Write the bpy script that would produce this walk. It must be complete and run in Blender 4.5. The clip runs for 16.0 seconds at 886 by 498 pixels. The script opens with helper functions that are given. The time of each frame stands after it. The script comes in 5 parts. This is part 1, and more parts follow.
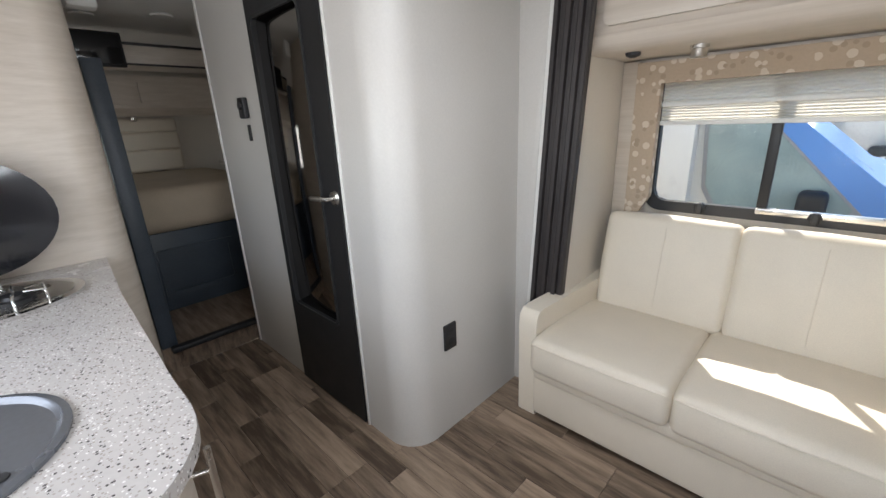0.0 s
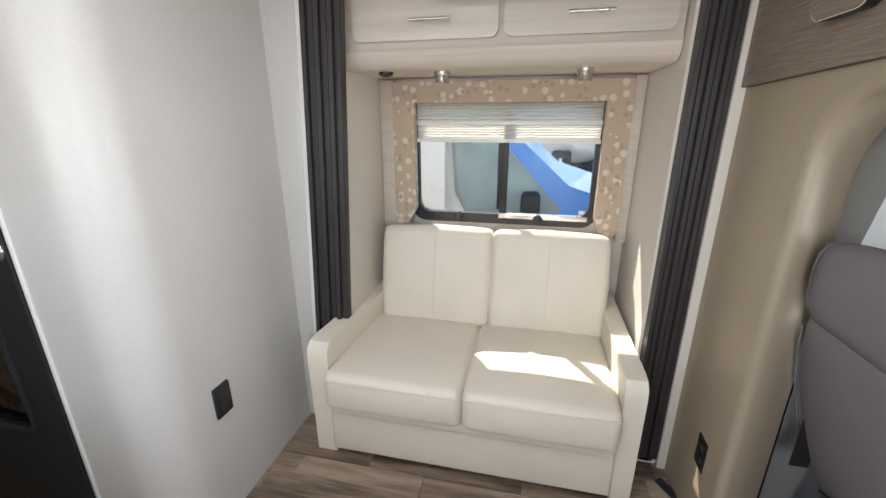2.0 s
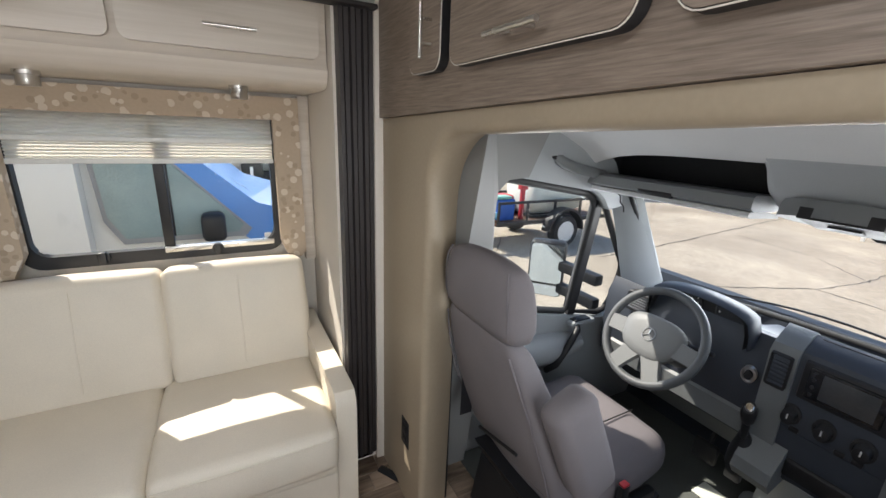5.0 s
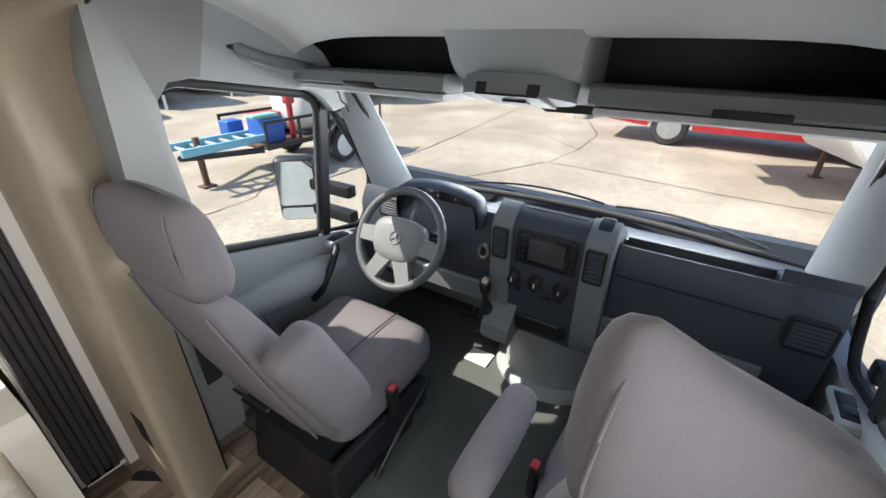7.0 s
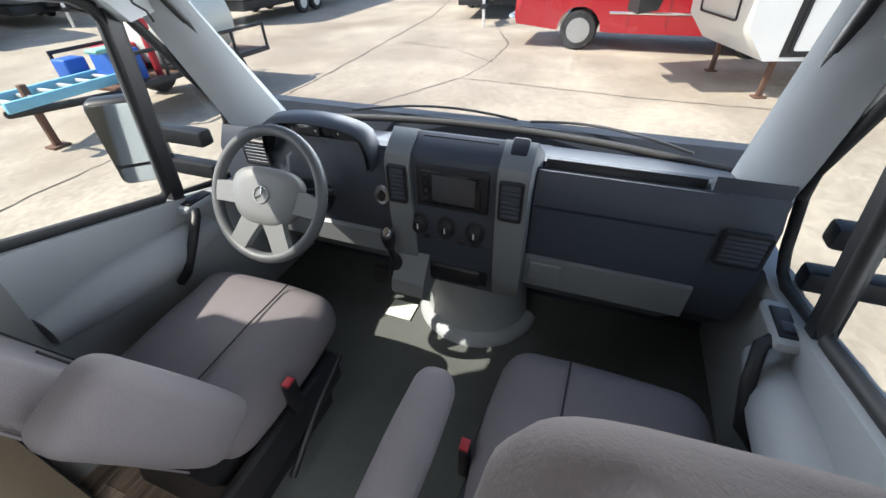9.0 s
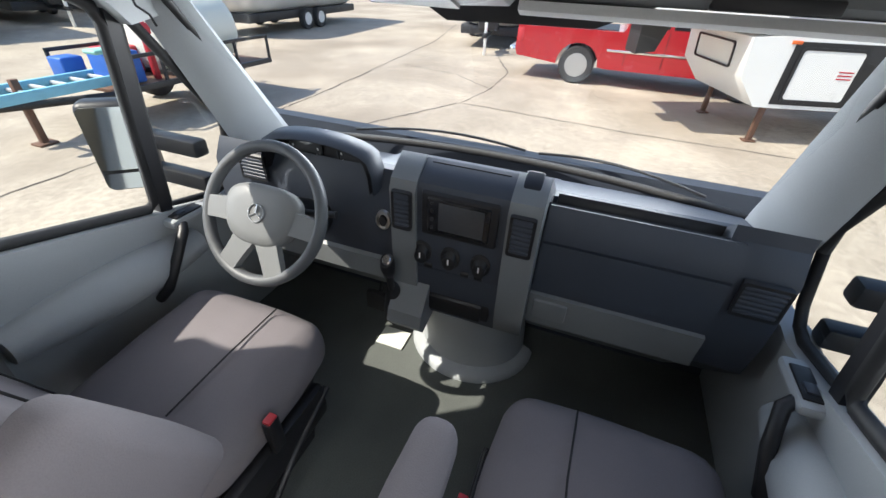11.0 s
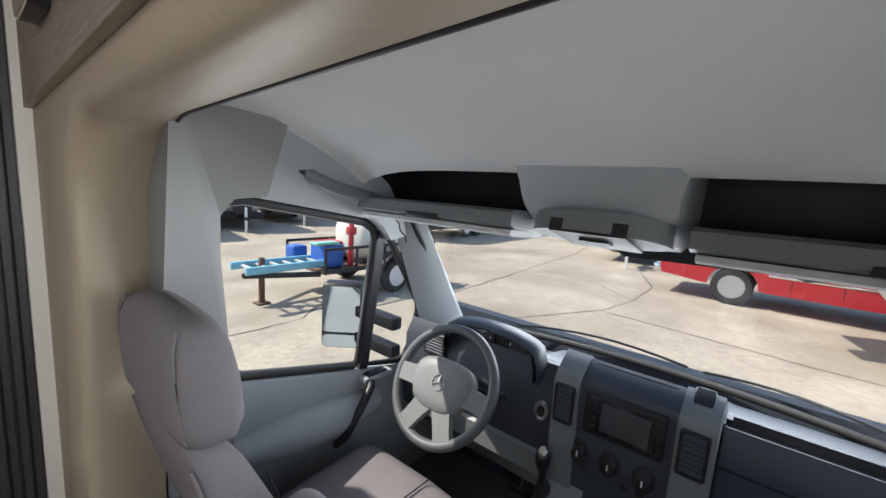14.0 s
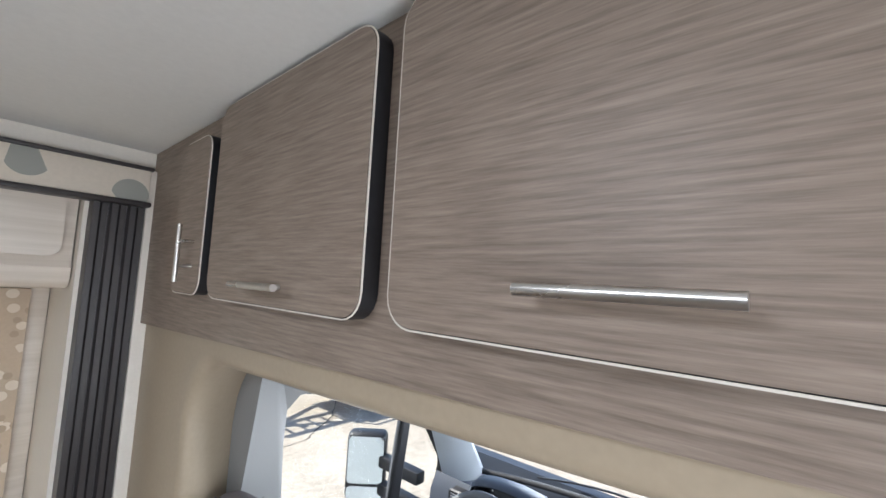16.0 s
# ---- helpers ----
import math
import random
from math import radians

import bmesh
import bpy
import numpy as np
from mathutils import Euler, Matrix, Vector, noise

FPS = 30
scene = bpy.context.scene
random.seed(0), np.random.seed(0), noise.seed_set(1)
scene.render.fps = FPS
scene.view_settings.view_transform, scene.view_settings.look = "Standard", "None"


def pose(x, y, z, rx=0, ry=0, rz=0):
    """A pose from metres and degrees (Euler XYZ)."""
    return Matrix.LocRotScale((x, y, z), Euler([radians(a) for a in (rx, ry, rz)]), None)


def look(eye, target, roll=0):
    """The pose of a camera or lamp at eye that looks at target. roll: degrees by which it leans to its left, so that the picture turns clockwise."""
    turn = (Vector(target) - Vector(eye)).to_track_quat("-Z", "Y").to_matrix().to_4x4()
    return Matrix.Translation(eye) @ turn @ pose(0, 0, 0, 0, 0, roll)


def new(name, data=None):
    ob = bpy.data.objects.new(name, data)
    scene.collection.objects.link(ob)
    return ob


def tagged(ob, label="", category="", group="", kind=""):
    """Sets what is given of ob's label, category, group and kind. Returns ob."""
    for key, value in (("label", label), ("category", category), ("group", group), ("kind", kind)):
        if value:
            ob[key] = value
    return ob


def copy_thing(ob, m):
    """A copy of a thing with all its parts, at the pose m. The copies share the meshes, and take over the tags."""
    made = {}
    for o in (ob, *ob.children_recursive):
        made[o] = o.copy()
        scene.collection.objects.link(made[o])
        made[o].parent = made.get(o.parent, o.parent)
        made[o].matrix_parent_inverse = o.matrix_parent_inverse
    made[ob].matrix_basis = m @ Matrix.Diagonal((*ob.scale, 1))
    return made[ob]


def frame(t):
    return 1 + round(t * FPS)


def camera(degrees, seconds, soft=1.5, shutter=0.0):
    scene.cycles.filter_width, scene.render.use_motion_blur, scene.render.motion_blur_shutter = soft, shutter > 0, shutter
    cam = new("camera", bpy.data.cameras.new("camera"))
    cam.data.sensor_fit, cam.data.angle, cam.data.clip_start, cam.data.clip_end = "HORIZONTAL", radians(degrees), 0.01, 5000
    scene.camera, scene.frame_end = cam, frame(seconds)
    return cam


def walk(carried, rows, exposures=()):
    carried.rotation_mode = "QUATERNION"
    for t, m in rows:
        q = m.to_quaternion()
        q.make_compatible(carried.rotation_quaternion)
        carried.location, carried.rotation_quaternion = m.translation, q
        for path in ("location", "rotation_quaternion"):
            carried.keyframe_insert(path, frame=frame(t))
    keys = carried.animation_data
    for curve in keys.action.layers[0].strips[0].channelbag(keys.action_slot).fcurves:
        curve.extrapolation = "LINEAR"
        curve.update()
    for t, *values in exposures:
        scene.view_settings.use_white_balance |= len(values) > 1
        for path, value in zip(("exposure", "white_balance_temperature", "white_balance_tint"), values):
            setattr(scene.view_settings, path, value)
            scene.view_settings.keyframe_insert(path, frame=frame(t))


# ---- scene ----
cam = camera(95.1, 16.0)
PATH = [
    (0, (-0.028, 0.014, 1.387), (-1.357, 1.378, 0.778), -2.4),
    (0.5, (-0.015, 0.024, 1.368), (-1.18, 1.534, 0.765), -1.6),
    (1, (-0.007, 0.07, 1.387), (-0.952, 1.719, 0.762), -1.1),
    (1.5, (-0.062, 0.117, 1.424), (-0.746, 1.885, 0.786), -0.6),
    (2, (-0.085, 0.142, 1.44), (-0.497, 1.998, 0.819), -0.1),
    (2.5, (-0.096, 0.171, 1.487), (-0.229, 2.08, 0.902), 0.5),
    (3, (-0.091, 0.203, 1.525), (-0.007, 2.12, 0.962), 0.9),
    (3.5, (-0.073, 0.186, 1.524), (0.212, 2.092, 0.987), 1.3),
    (6, (0.139, 0.185, 1.475), (1.419, 1.559, 0.786), 1.76),
    (6.5, (0.232, 0.16, 1.463), (1.65, 1.33, 0.675), 1.0),
    (7, (0.32, 0.151, 1.442), (1.816, 1.106, 0.52), 0.47),
    (7.5, (0.397, 0.139, 1.41), (1.91, 0.925, 0.364), -0.36),
    (8, (0.469, 0.149, 1.389), (1.97, 0.814, 0.248), -1.22),
    (8.5, (0.554, 0.163, 1.362), (2.032, 0.743, 0.146), -1.62),
    (11, (0.65, 0.244, 1.341), (2.203, 0.791, 0.206), 2.86),
    (11.5, (0.619, 0.25, 1.353), (2.271, 0.85, 0.4), 4.21),
    (12, (0.592, 0.254, 1.361), (2.309, 0.937, 0.595), 4.71),
    (12.5, (0.572, 0.258, 1.362), (2.304, 1.052, 0.756), 4.5),
    (13, (0.533, 0.258, 1.37), (2.225, 1.21, 0.887), 3.88),
    (13.5, (0.483, 0.255, 1.39), (2.095, 1.376, 1.006), 3.45),
    (14, (0.417, 0.258, 1.402), (1.937, 1.522, 1.103), 3.69),
    (14.5, (0.353, 0.255, 1.424), (1.828, 1.593, 1.231), 4.24),
    (15, (0.301, 0.247, 1.525), (1.788, 1.582, 1.438), 4.73),
    (15.5, (0.232, 0.231, 1.633), (1.742, 1.541, 1.701), 4.7),
    (16, (0.183, 0.185, 1.691), (1.689, 1.49, 1.861), 3.0),
]
EXPOSURES = [(0.0, 0.95, 6350, 10), (1.5, 1.15, 6350, 10), (3.5, 0.7, 6500, 10), (6.0, 0.72, 6500, 10), (7.0, 0.84, 6450, 9), (8.5, 0.84, 6400, 9), (11.0, 0.84, 6400, 9), (12.5, 0.65, 6350, 9), (13.5, 0.6, 6300, 9), (15.0, 0.35, 6500, 10), (15.5, 0.6, 6500, 10), (16.0, 1.1, 6000, 10)]
walk(cam, [(t, look(eye, target, roll)) for t, eye, target, roll in PATH], EXPOSURES)

# ---------- light settings ----------
SUN_AZ, SUN_EL, SUN, SKY = 124.0, 48.0, 4.6, 0.15
FILL_LIGHTS = [
    # door, galley and roof lamps are added fill; their openings are unseen
    ("door_window_light", (0.16, -0.56, 1.25), (-0.1, 1.5, 0.9), 0.5, 0.8, 7.2),
    ("kitchen_window_light", (-1.15, -0.56, 1.35), (-1.1, 1.5, 0.9), 1.0, 0.45, 4.0),
    ("roof_vent_light", (-0.45, 0.5, 2.03), (-0.45, 0.5, 0), 0.35, 0.35, 4.5),
    ("bedroom_window_light", (-4.1, -0.56, 1.25), (-4.0, 1.0, 0.9), 0.65, 0.55, 1.0),
    # extra fill outside the cab glass, aimed up to brighten the headliner
    ("windscreen_light", (2.12, 0.56, 1.10), (0.9, 0.56, 1.30), 1.3, 0.4, 14.0),
    ("cab_window_light", (1.12, 1.62, 0.98), (0.95, 0.5, 1.5), 0.5, 0.4, 1.7),
    ("cab_window_light", (1.12, -0.50, 0.98), (0.95, 0.6, 1.5), 0.5, 0.4, 1.0),
]

# ---------- light ----------
world = bpy.data.worlds.new("sky")
scene.world = world
world.use_nodes = True
wn = world.node_tree.nodes
sky = wn.new("ShaderNodeTexSky")
sky.sky_type, sky.sun_disc = "NISHITA", False
sky.sun_elevation, sky.sun_rotation = radians(SUN_EL), radians(90 - SUN_AZ)
wn["Background"].inputs["Strength"].default_value = SKY
world.node_tree.links.new(sky.outputs[0], wn["Background"].inputs["Color"])
sun = new("sun", bpy.data.lights.new("sun", "SUN"))
sun.data.energy, sun.data.angle, sun.data.color = SUN, radians(0.55), (1.0, 0.93, 0.82)
sd = Vector((math.cos(radians(SUN_AZ)) * math.cos(radians(SUN_EL)), math.sin(radians(SUN_AZ)) * math.cos(radians(SUN_EL)), math.sin(radians(SUN_EL))))
sun.matrix_world = look(sd * 30, (0, 0, 0))


def fill_light(name, eye, target, sx, sy, watts, color=(0.93, 0.96, 1.0)):
    """Area lamp added as fill at an opening, real or unseen."""
    ob = new(name, bpy.data.lights.new(name, "AREA"))
    ob.data.shape, ob.data.size, ob.data.size_y, ob.data.energy, ob.data.color = "RECTANGLE", sx, sy, watts, color
    ob.matrix_world = look(eye, target)
    return ob


for w in FILL_LIGHTS:
    fill_light(*w)


# ---------- materials ----------
def mat(name, color, rough=0.5, metal=0.0, var=0.12, scale=6.0, fine=90.0, bump=0.05, stretch=(1, 1, 1), coat=0.0, fdist=0.002):
    m = bpy.data.materials.new(name)
    m.use_nodes = True
    n, l = m.node_tree.nodes, m.node_tree.links
    b = n["Principled BSDF"]
    tc = n.new("ShaderNodeTexCoord")
    mp = n.new("ShaderNodeMapping")
    mp.inputs["Scale"].default_value = stretch
    l.new(tc.outputs["Object"], mp.inputs["Vector"])
    big, small = n.new("ShaderNodeTexNoise"), n.new("ShaderNodeTexNoise")
    big.inputs["Scale"].default_value, small.inputs["Scale"].default_value = scale, fine
    big.inputs["Detail"].default_value, small.inputs["Detail"].default_value = 4, 3
    for t in (big, small):
        l.new(mp.outputs[0], t.inputs["Vector"])
    add = n.new("ShaderNodeMath")
    add.operation = "ADD"
    l.new(big.outputs["Fac"], add.inputs[0]), l.new(small.outputs["Fac"], add.inputs[1])
    ramp = n.new("ShaderNodeMapRange")
    ramp.inputs["From Min"].default_value, ramp.inputs["From Max"].default_value = 0.6, 1.4
    ramp.inputs["To Min"].default_value, ramp.inputs["To Max"].default_value = 1 - var, 1 + var
    l.new(add.outputs[0], ramp.inputs["Value"])
    mul = n.new("ShaderNodeVectorMath")
    mul.operation = "SCALE"
    mul.inputs[0].default_value = color
    l.new(ramp.outputs[0], mul.inputs["Scale"])
    l.new(mul.outputs[0], b.inputs["Base Color"])
    rr = n.new("ShaderNodeMapRange")
    rr.inputs["To Min"].default_value, rr.inputs["To Max"].default_value = max(rough - 0.08, 0.02), min(rough + 0.08, 1)
    l.new(big.outputs["Fac"], rr.inputs["Value"]), l.new(rr.outputs[0], b.inputs["Roughness"])
    b.inputs["Metallic"].default_value, b.inputs["Coat Weight"].default_value = metal, coat
    bp = n.new("ShaderNodeBump")
    bp.inputs["Strength"].default_value, bp.inputs["Distance"].default_value = bump, fdist
    l.new(small.outputs["Fac"], bp.inputs["Height"]), l.new(bp.outputs[0], b.inputs["Normal"])
    return m


def wood_mat(name, dark, light, axis_scale, rough=0.45, by_object=False):
    """Streaked wood; the grain runs along the axis with the small scale."""
    m = mat(name, light, rough, bump=0.15)
    n, l = m.node_tree.nodes, m.node_tree.links
    b = n["Principled BSDF"]
    tc = n.new("ShaderNodeTexCoord")
    mp = n.new("ShaderNodeMapping")
    mp.inputs["Scale"].default_value = axis_scale
    l.new(tc.outputs["Object"], mp.inputs["Vector"])
    t = n.new("ShaderNodeTexNoise")
    t.inputs["Scale"].default_value, t.inputs["Detail"].default_value, t.inputs["Roughness"].default_value = 1.0, 6, 0.65
    l.new(mp.outputs[0], t.inputs["Vector"])
    cr = n.new("ShaderNodeValToRGB")
    cr.color_ramp.elements[0].position, cr.color_ramp.elements[1].position = 0.3, 0.72
    cr.color_ramp.elements[0].color, cr.color_ramp.elements[1].color = (*dark, 1), (*light, 1)
    fac = t.outputs["Fac"]
    if by_object:
        oi = n.new("ShaderNodeObjectInfo")
        sh = n.new("ShaderNodeVectorMath")
        sh.operation = "ADD"
        k = n.new("ShaderNodeVectorMath")
        k.operation = "SCALE"
        k.inputs[0].default_value = (37, 11, 23)
        l.new(oi.outputs["Random"], k.inputs["Scale"])
        l.new(tc.outputs["Object"], sh.inputs[0]), l.new(k.outputs[0], sh.inputs[1]), l.new(sh.outputs[0], mp.inputs["Vector"])
        mr = n.new("ShaderNodeMapRange")
        mr.inputs["To Min"].default_value, mr.inputs["To Max"].default_value = -0.16, 0.16
        l.new(oi.outputs["Random"], mr.inputs["Value"])
        ad = n.new("ShaderNodeMath")
        l.new(fac, ad.inputs[0]), l.new(mr.outputs[0], ad.inputs[1])
        fac = ad.outputs[0]
    l.new(fac, cr.inputs["Fac"])
    l.new(cr.outputs[0], b.inputs["Base Color"])
    l.new(t.outputs["Fac"], n["Bump"].inputs["Height"])
    return m


def speckle_mat(name, base, chips, scale, rough, low=0.0, high=0.33):
    m = mat(name, base, rough, var=0.06, bump=0.0)
    n, l = m.node_tree.nodes, m.node_tree.links
    b = n["Principled BSDF"]
    prev = b.inputs["Base Color"].links[0].from_socket
    for i, (c, s, th) in enumerate(chips):
        tc = n.new("ShaderNodeTexCoord")
        v = n.new("ShaderNodeTexVoronoi")
        v.inputs["Scale"].default_value = s
        l.new(tc.outputs["Object"], v.inputs["Vector"])
        sep = n.new("ShaderNodeSeparateColor")
        l.new(v.outputs["Color"], sep.inputs[0])
        lt, ds, an = n.new("ShaderNodeMath"), n.new("ShaderNodeMath"), n.new("ShaderNodeMath")
        lt.operation, ds.operation, an.operation = "LESS_THAN", "LESS_THAN", "MULTIPLY"
        lt.inputs[1].default_value, ds.inputs[1].default_value = th, 0.42
        l.new(sep.outputs[0], lt.inputs[0]), l.new(v.outputs["Distance"], ds.inputs[0])
        l.new(lt.outputs[0], an.inputs[0]), l.new(ds.outputs[0], an.inputs[1])
        mx = n.new("ShaderNodeMix")
        mx.data_type = "RGBA"
        mx.inputs["B"].default_value = (*c, 1)
        l.new(an.outputs[0], mx.inputs["Factor"]), l.new(prev, mx.inputs["A"])
        mx.inputs[7].default_value = (*c, 1)
        l.new(prev, mx.inputs[6])
        prev = mx.outputs[2]
    l.new(prev, b.inputs["Base Color"])
    return m


def glass_mat(name, tint=(0.97, 0.985, 0.98), gloss=0.10):
    m = bpy.data.materials.new(name)
    m.use_nodes = True
    n, l = m.node_tree.nodes, m.node_tree.links
    tr, gl, mx, fr, mu = (n.new("ShaderNode" + k) for k in ("BsdfTransparent", "BsdfGlossy", "MixShader", "Fresnel", "Math"))
    tr.inputs["Color"].default_value = (*tint, 1)
    gl.inputs["Roughness"].default_value, fr.inputs["IOR"].default_value = 0.02, 1.45
    mu.operation = "MULTIPLY"
    mu.inputs[1].default_value = gloss
    l.new(fr.outputs[0], mu.inputs[0]), l.new(mu.outputs[0], mx.inputs["Fac"])
    l.new(tr.outputs[0], mx.inputs[1]), l.new(gl.outputs[0], mx.inputs[2])
    l.new(mx.outputs[0], n["Material Output"].inputs["Surface"])
    return m


WALL = mat("cream wall vinyl", (0.66, 0.61, 0.54), 0.5, var=0.05, scale=3, fine=140, bump=0.06)
GREYWALL = mat("pale grey laminate wall", (0.57, 0.55, 0.52), 0.38, var=0.05, scale=3, fine=120, bump=0.05)
CREAMWOOD = wood_mat("cream laminate", (0.56, 0.49, 0.41), (0.68, 0.61, 0.53), (1.5, 6, 45), 0.38)
TAUPE = wood_mat("taupe wood laminate", (0.15, 0.113, 0.087), (0.31, 0.245, 0.195), (60, 9, 190), 0.45)
TAN = mat("tan vinyl panel", (0.35, 0.285, 0.205), 0.45, var=0.06, scale=4, bump=0.06)
CEIL = mat("white ceiling panel", (0.74, 0.73, 0.70), 0.5, var=0.04, scale=3, bump=0.05)
DARKTRIM = mat("black-brown trim", (0.035, 0.03, 0.03), 0.42, var=0.2, scale=8, bump=0.1)
DARKDOOR = mat("black door laminate", (0.012, 0.012, 0.013), 0.5, var=0.2, scale=9, bump=0.05)
NAVY = mat("dark slate laminate", (0.05, 0.065, 0.085), 0.4, var=0.2, scale=9, bump=0.05)
LEATHER = mat("cream leatherette", (0.74, 0.67, 0.56), 0.45, var=0.07, scale=5, fine=260, bump=0.25, fdist=0.001)
FABRIC = mat("grey seat cloth", (0.175, 0.158, 0.165), 0.92, var=0.10, scale=7, fine=420, bump=0.4)
BEIGE = mat("tan bedspread", (0.50, 0.42, 0.32), 0.9, var=0.12, scale=6, fine=200, bump=0.4)
PLASTIC = mat("pale grey cab plastic", (0.36, 0.38, 0.39), 0.55, var=0.06, scale=6, fine=400, bump=0.15, fdist=0.001)
PILLAR = mat("mid-grey pillar plastic", (0.25, 0.25, 0.245), 0.6, var=0.06, scale=6, fine=400, bump=0.15, fdist=0.001)
HEADLINE = mat("grey headliner cloth", (0.70, 0.71, 0.71), 0.92, var=0.05, scale=5, fine=300, bump=0.2)
DASH = mat("dark blue-grey dash plastic", (0.042, 0.05, 0.066), 0.5, var=0.12, scale=8, fine=420, bump=0.25, fdist=0.001)
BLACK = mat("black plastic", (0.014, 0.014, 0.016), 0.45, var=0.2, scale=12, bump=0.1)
RUBBER = mat("black rubber", (0.018, 0.018, 0.019), 0.65, var=0.2, scale=14, bump=0.2)
CABFLOOR = mat("grey-green cab mat", (0.10, 0.108, 0.10), 0.8, var=0.25, scale=5, fine=220, bump=0.4)
STEEL = mat("brushed nickel", (0.62, 0.60, 0.57), 0.28, 1.0, var=0.06, scale=10, fine=200, bump=0.03)
CHROME = mat("chrome", (0.8, 0.8, 0.8), 0.08, 1.0, var=0.03, scale=8, bump=0.0)
SINK = mat("grey sink enamel", (0.16, 0.17, 0.19), 0.25, 0.5, var=0.08, scale=8, bump=0.02)
GLOSSBLACK = mat("black glass lid", (0.012, 0.012, 0.014), 0.12, var=0.1, scale=6, bump=0.0, coat=0.3)
SCREEN = mat("dark screen", (0.06, 0.062, 0.066), 0.15, var=0.1, bump=0.0)
WHITE = mat("white gelcoat", (0.78, 0.78, 0.76), 0.3, var=0.05, scale=2, bump=0.02)
ALUM = mat("weathered aluminium", (0.74, 0.74, 0.73), 0.4, 0.35, var=0.12, scale=1.5, fine=30, bump=0.05)
RED = mat("red car paint", (0.36, 0.012, 0.02), 0.25, var=0.06, scale=3, bump=0.01, coat=0.5)
BLUE = mat("blue van paint", (0.09, 0.27, 0.68), 0.3, var=0.06, scale=3, bump=0.01, coat=0.4)
SKYBLUE = mat("light blue paint", (0.20, 0.48, 0.62), 0.5, var=0.12, scale=6, bump=0.1)
BLUETUB = mat("blue plastic tub", (0.03, 0.12, 0.45), 0.5, var=0.12, scale=6, bump=0.1)
REDTUB = mat("red plastic", (0.45, 0.03, 0.04), 0.5, var=0.12, scale=6, bump=0.1)
GREENISH = mat("pale green board", (0.25, 0.5, 0.42), 0.6, var=0.1, scale=6, bump=0.1)
STEELDARK = mat("dark painted steel", (0.03, 0.03, 0.032), 0.5, 0.3, var=0.2, scale=10, bump=0.1)
RUST = mat("brown rusted steel", (0.14, 0.075, 0.05), 0.7, 0.2, var=0.3, scale=12, bump=0.2)
TANK = mat("white poly tank", (0.72, 0.74, 0.66), 0.5, var=0.06, scale=3, bump=0.05)
ORANGE = mat("orange lens", (0.7, 0.14, 0.03), 0.3, var=0.1, bump=0.0)
GREYSTRIPE = mat("grey stripe vinyl", (0.30, 0.31, 0.33), 0.4, var=0.08, bump=0.02)
SHADE = mat("white pleated shade", (0.80, 0.78, 0.73), 0.8, var=0.04, scale=6, bump=0.1)
_tl, _ms = SHADE.node_tree.nodes.new("ShaderNodeBsdfTranslucent"), SHADE.node_tree.nodes.new("ShaderNodeMixShader")
_tl.inputs["Color"].default_value = (0.8, 0.77, 0.7, 1)
_ms.inputs["Fac"].default_value = 0.55
SHADE.node_tree.links.new(SHADE.node_tree.nodes["Principled BSDF"].outputs[0], _ms.inputs[1])
SHADE.node_tree.links.new(_tl.outputs[0], _ms.inputs[2])
SHADE.node_tree.links.new(_ms.outputs[0], SHADE.node_tree.nodes["Material Output"].inputs["Surface"])
VANGLASS = mat("greenish van glass", (0.28, 0.36, 0.36), 0.15, var=0.25, scale=4, bump=0.0)
RIMPAINT = mat("grey wheel rim", (0.33, 0.33, 0.33), 0.4, 0.2, var=0.06, bump=0.0)
WHEELRIM = mat("dark grey wheel rim leather", (0.085, 0.09, 0.095), 0.5, var=0.08, scale=8, fine=300, bump=0.2)
STAR = mat("pewter emblem", (0.38, 0.39, 0.40), 0.3, 0.6, var=0.05, bump=0.0)
POD = mat("silver-grey dash plastic", (0.17, 0.18, 0.185), 0.45, var=0.06, scale=8, fine=400, bump=0.15, fdist=0.001)
CABPAINT = mat("wheel hub plastic", (0.16, 0.165, 0.165), 0.5, var=0.05, scale=8, fine=400, bump=0.15)
PLANK = wood_mat("brown oak vinyl plank", (0.085, 0.058, 0.040), (0.40, 0.30, 0.22), (3.2, 30, 8), 0.38, True)
COUNTER = speckle_mat("speckled solid surface", (0.50, 0.47, 0.45), (((0.36, 0.32, 0.30), 190, 0.30), ((0.74, 0.72, 0.70), 210, 0.14), ((0.10, 0.09, 0.09), 170, 0.12)), 100, 0.25)
FLORAL = speckle_mat("beige leaf-print fabric", (0.50, 0.40, 0.30), (((0.68, 0.60, 0.50), 26, 0.55), ((0.42, 0.33, 0.24), 34, 0.25)), 30, 0.9)
FABRICVAL = speckle_mat("cream floral valance fabric", (0.62, 0.55, 0.46), (((0.30, 0.30, 0.27), 9, 0.25),), 9, 0.9)
GLASS = glass_mat("clear glass")
TINT = glass_mat("tinted van glass", (0.55, 0.66, 0.66), 0.9)
MIRROR = mat("mirror", (0.75, 0.78, 0.78), 0.03, 1.0, var=0.01, bump=0.0)
DARKMIRROR = mat("bronze mirror", (0.30, 0.28, 0.26), 0.04, 1.0, var=0.01, bump=0.0)


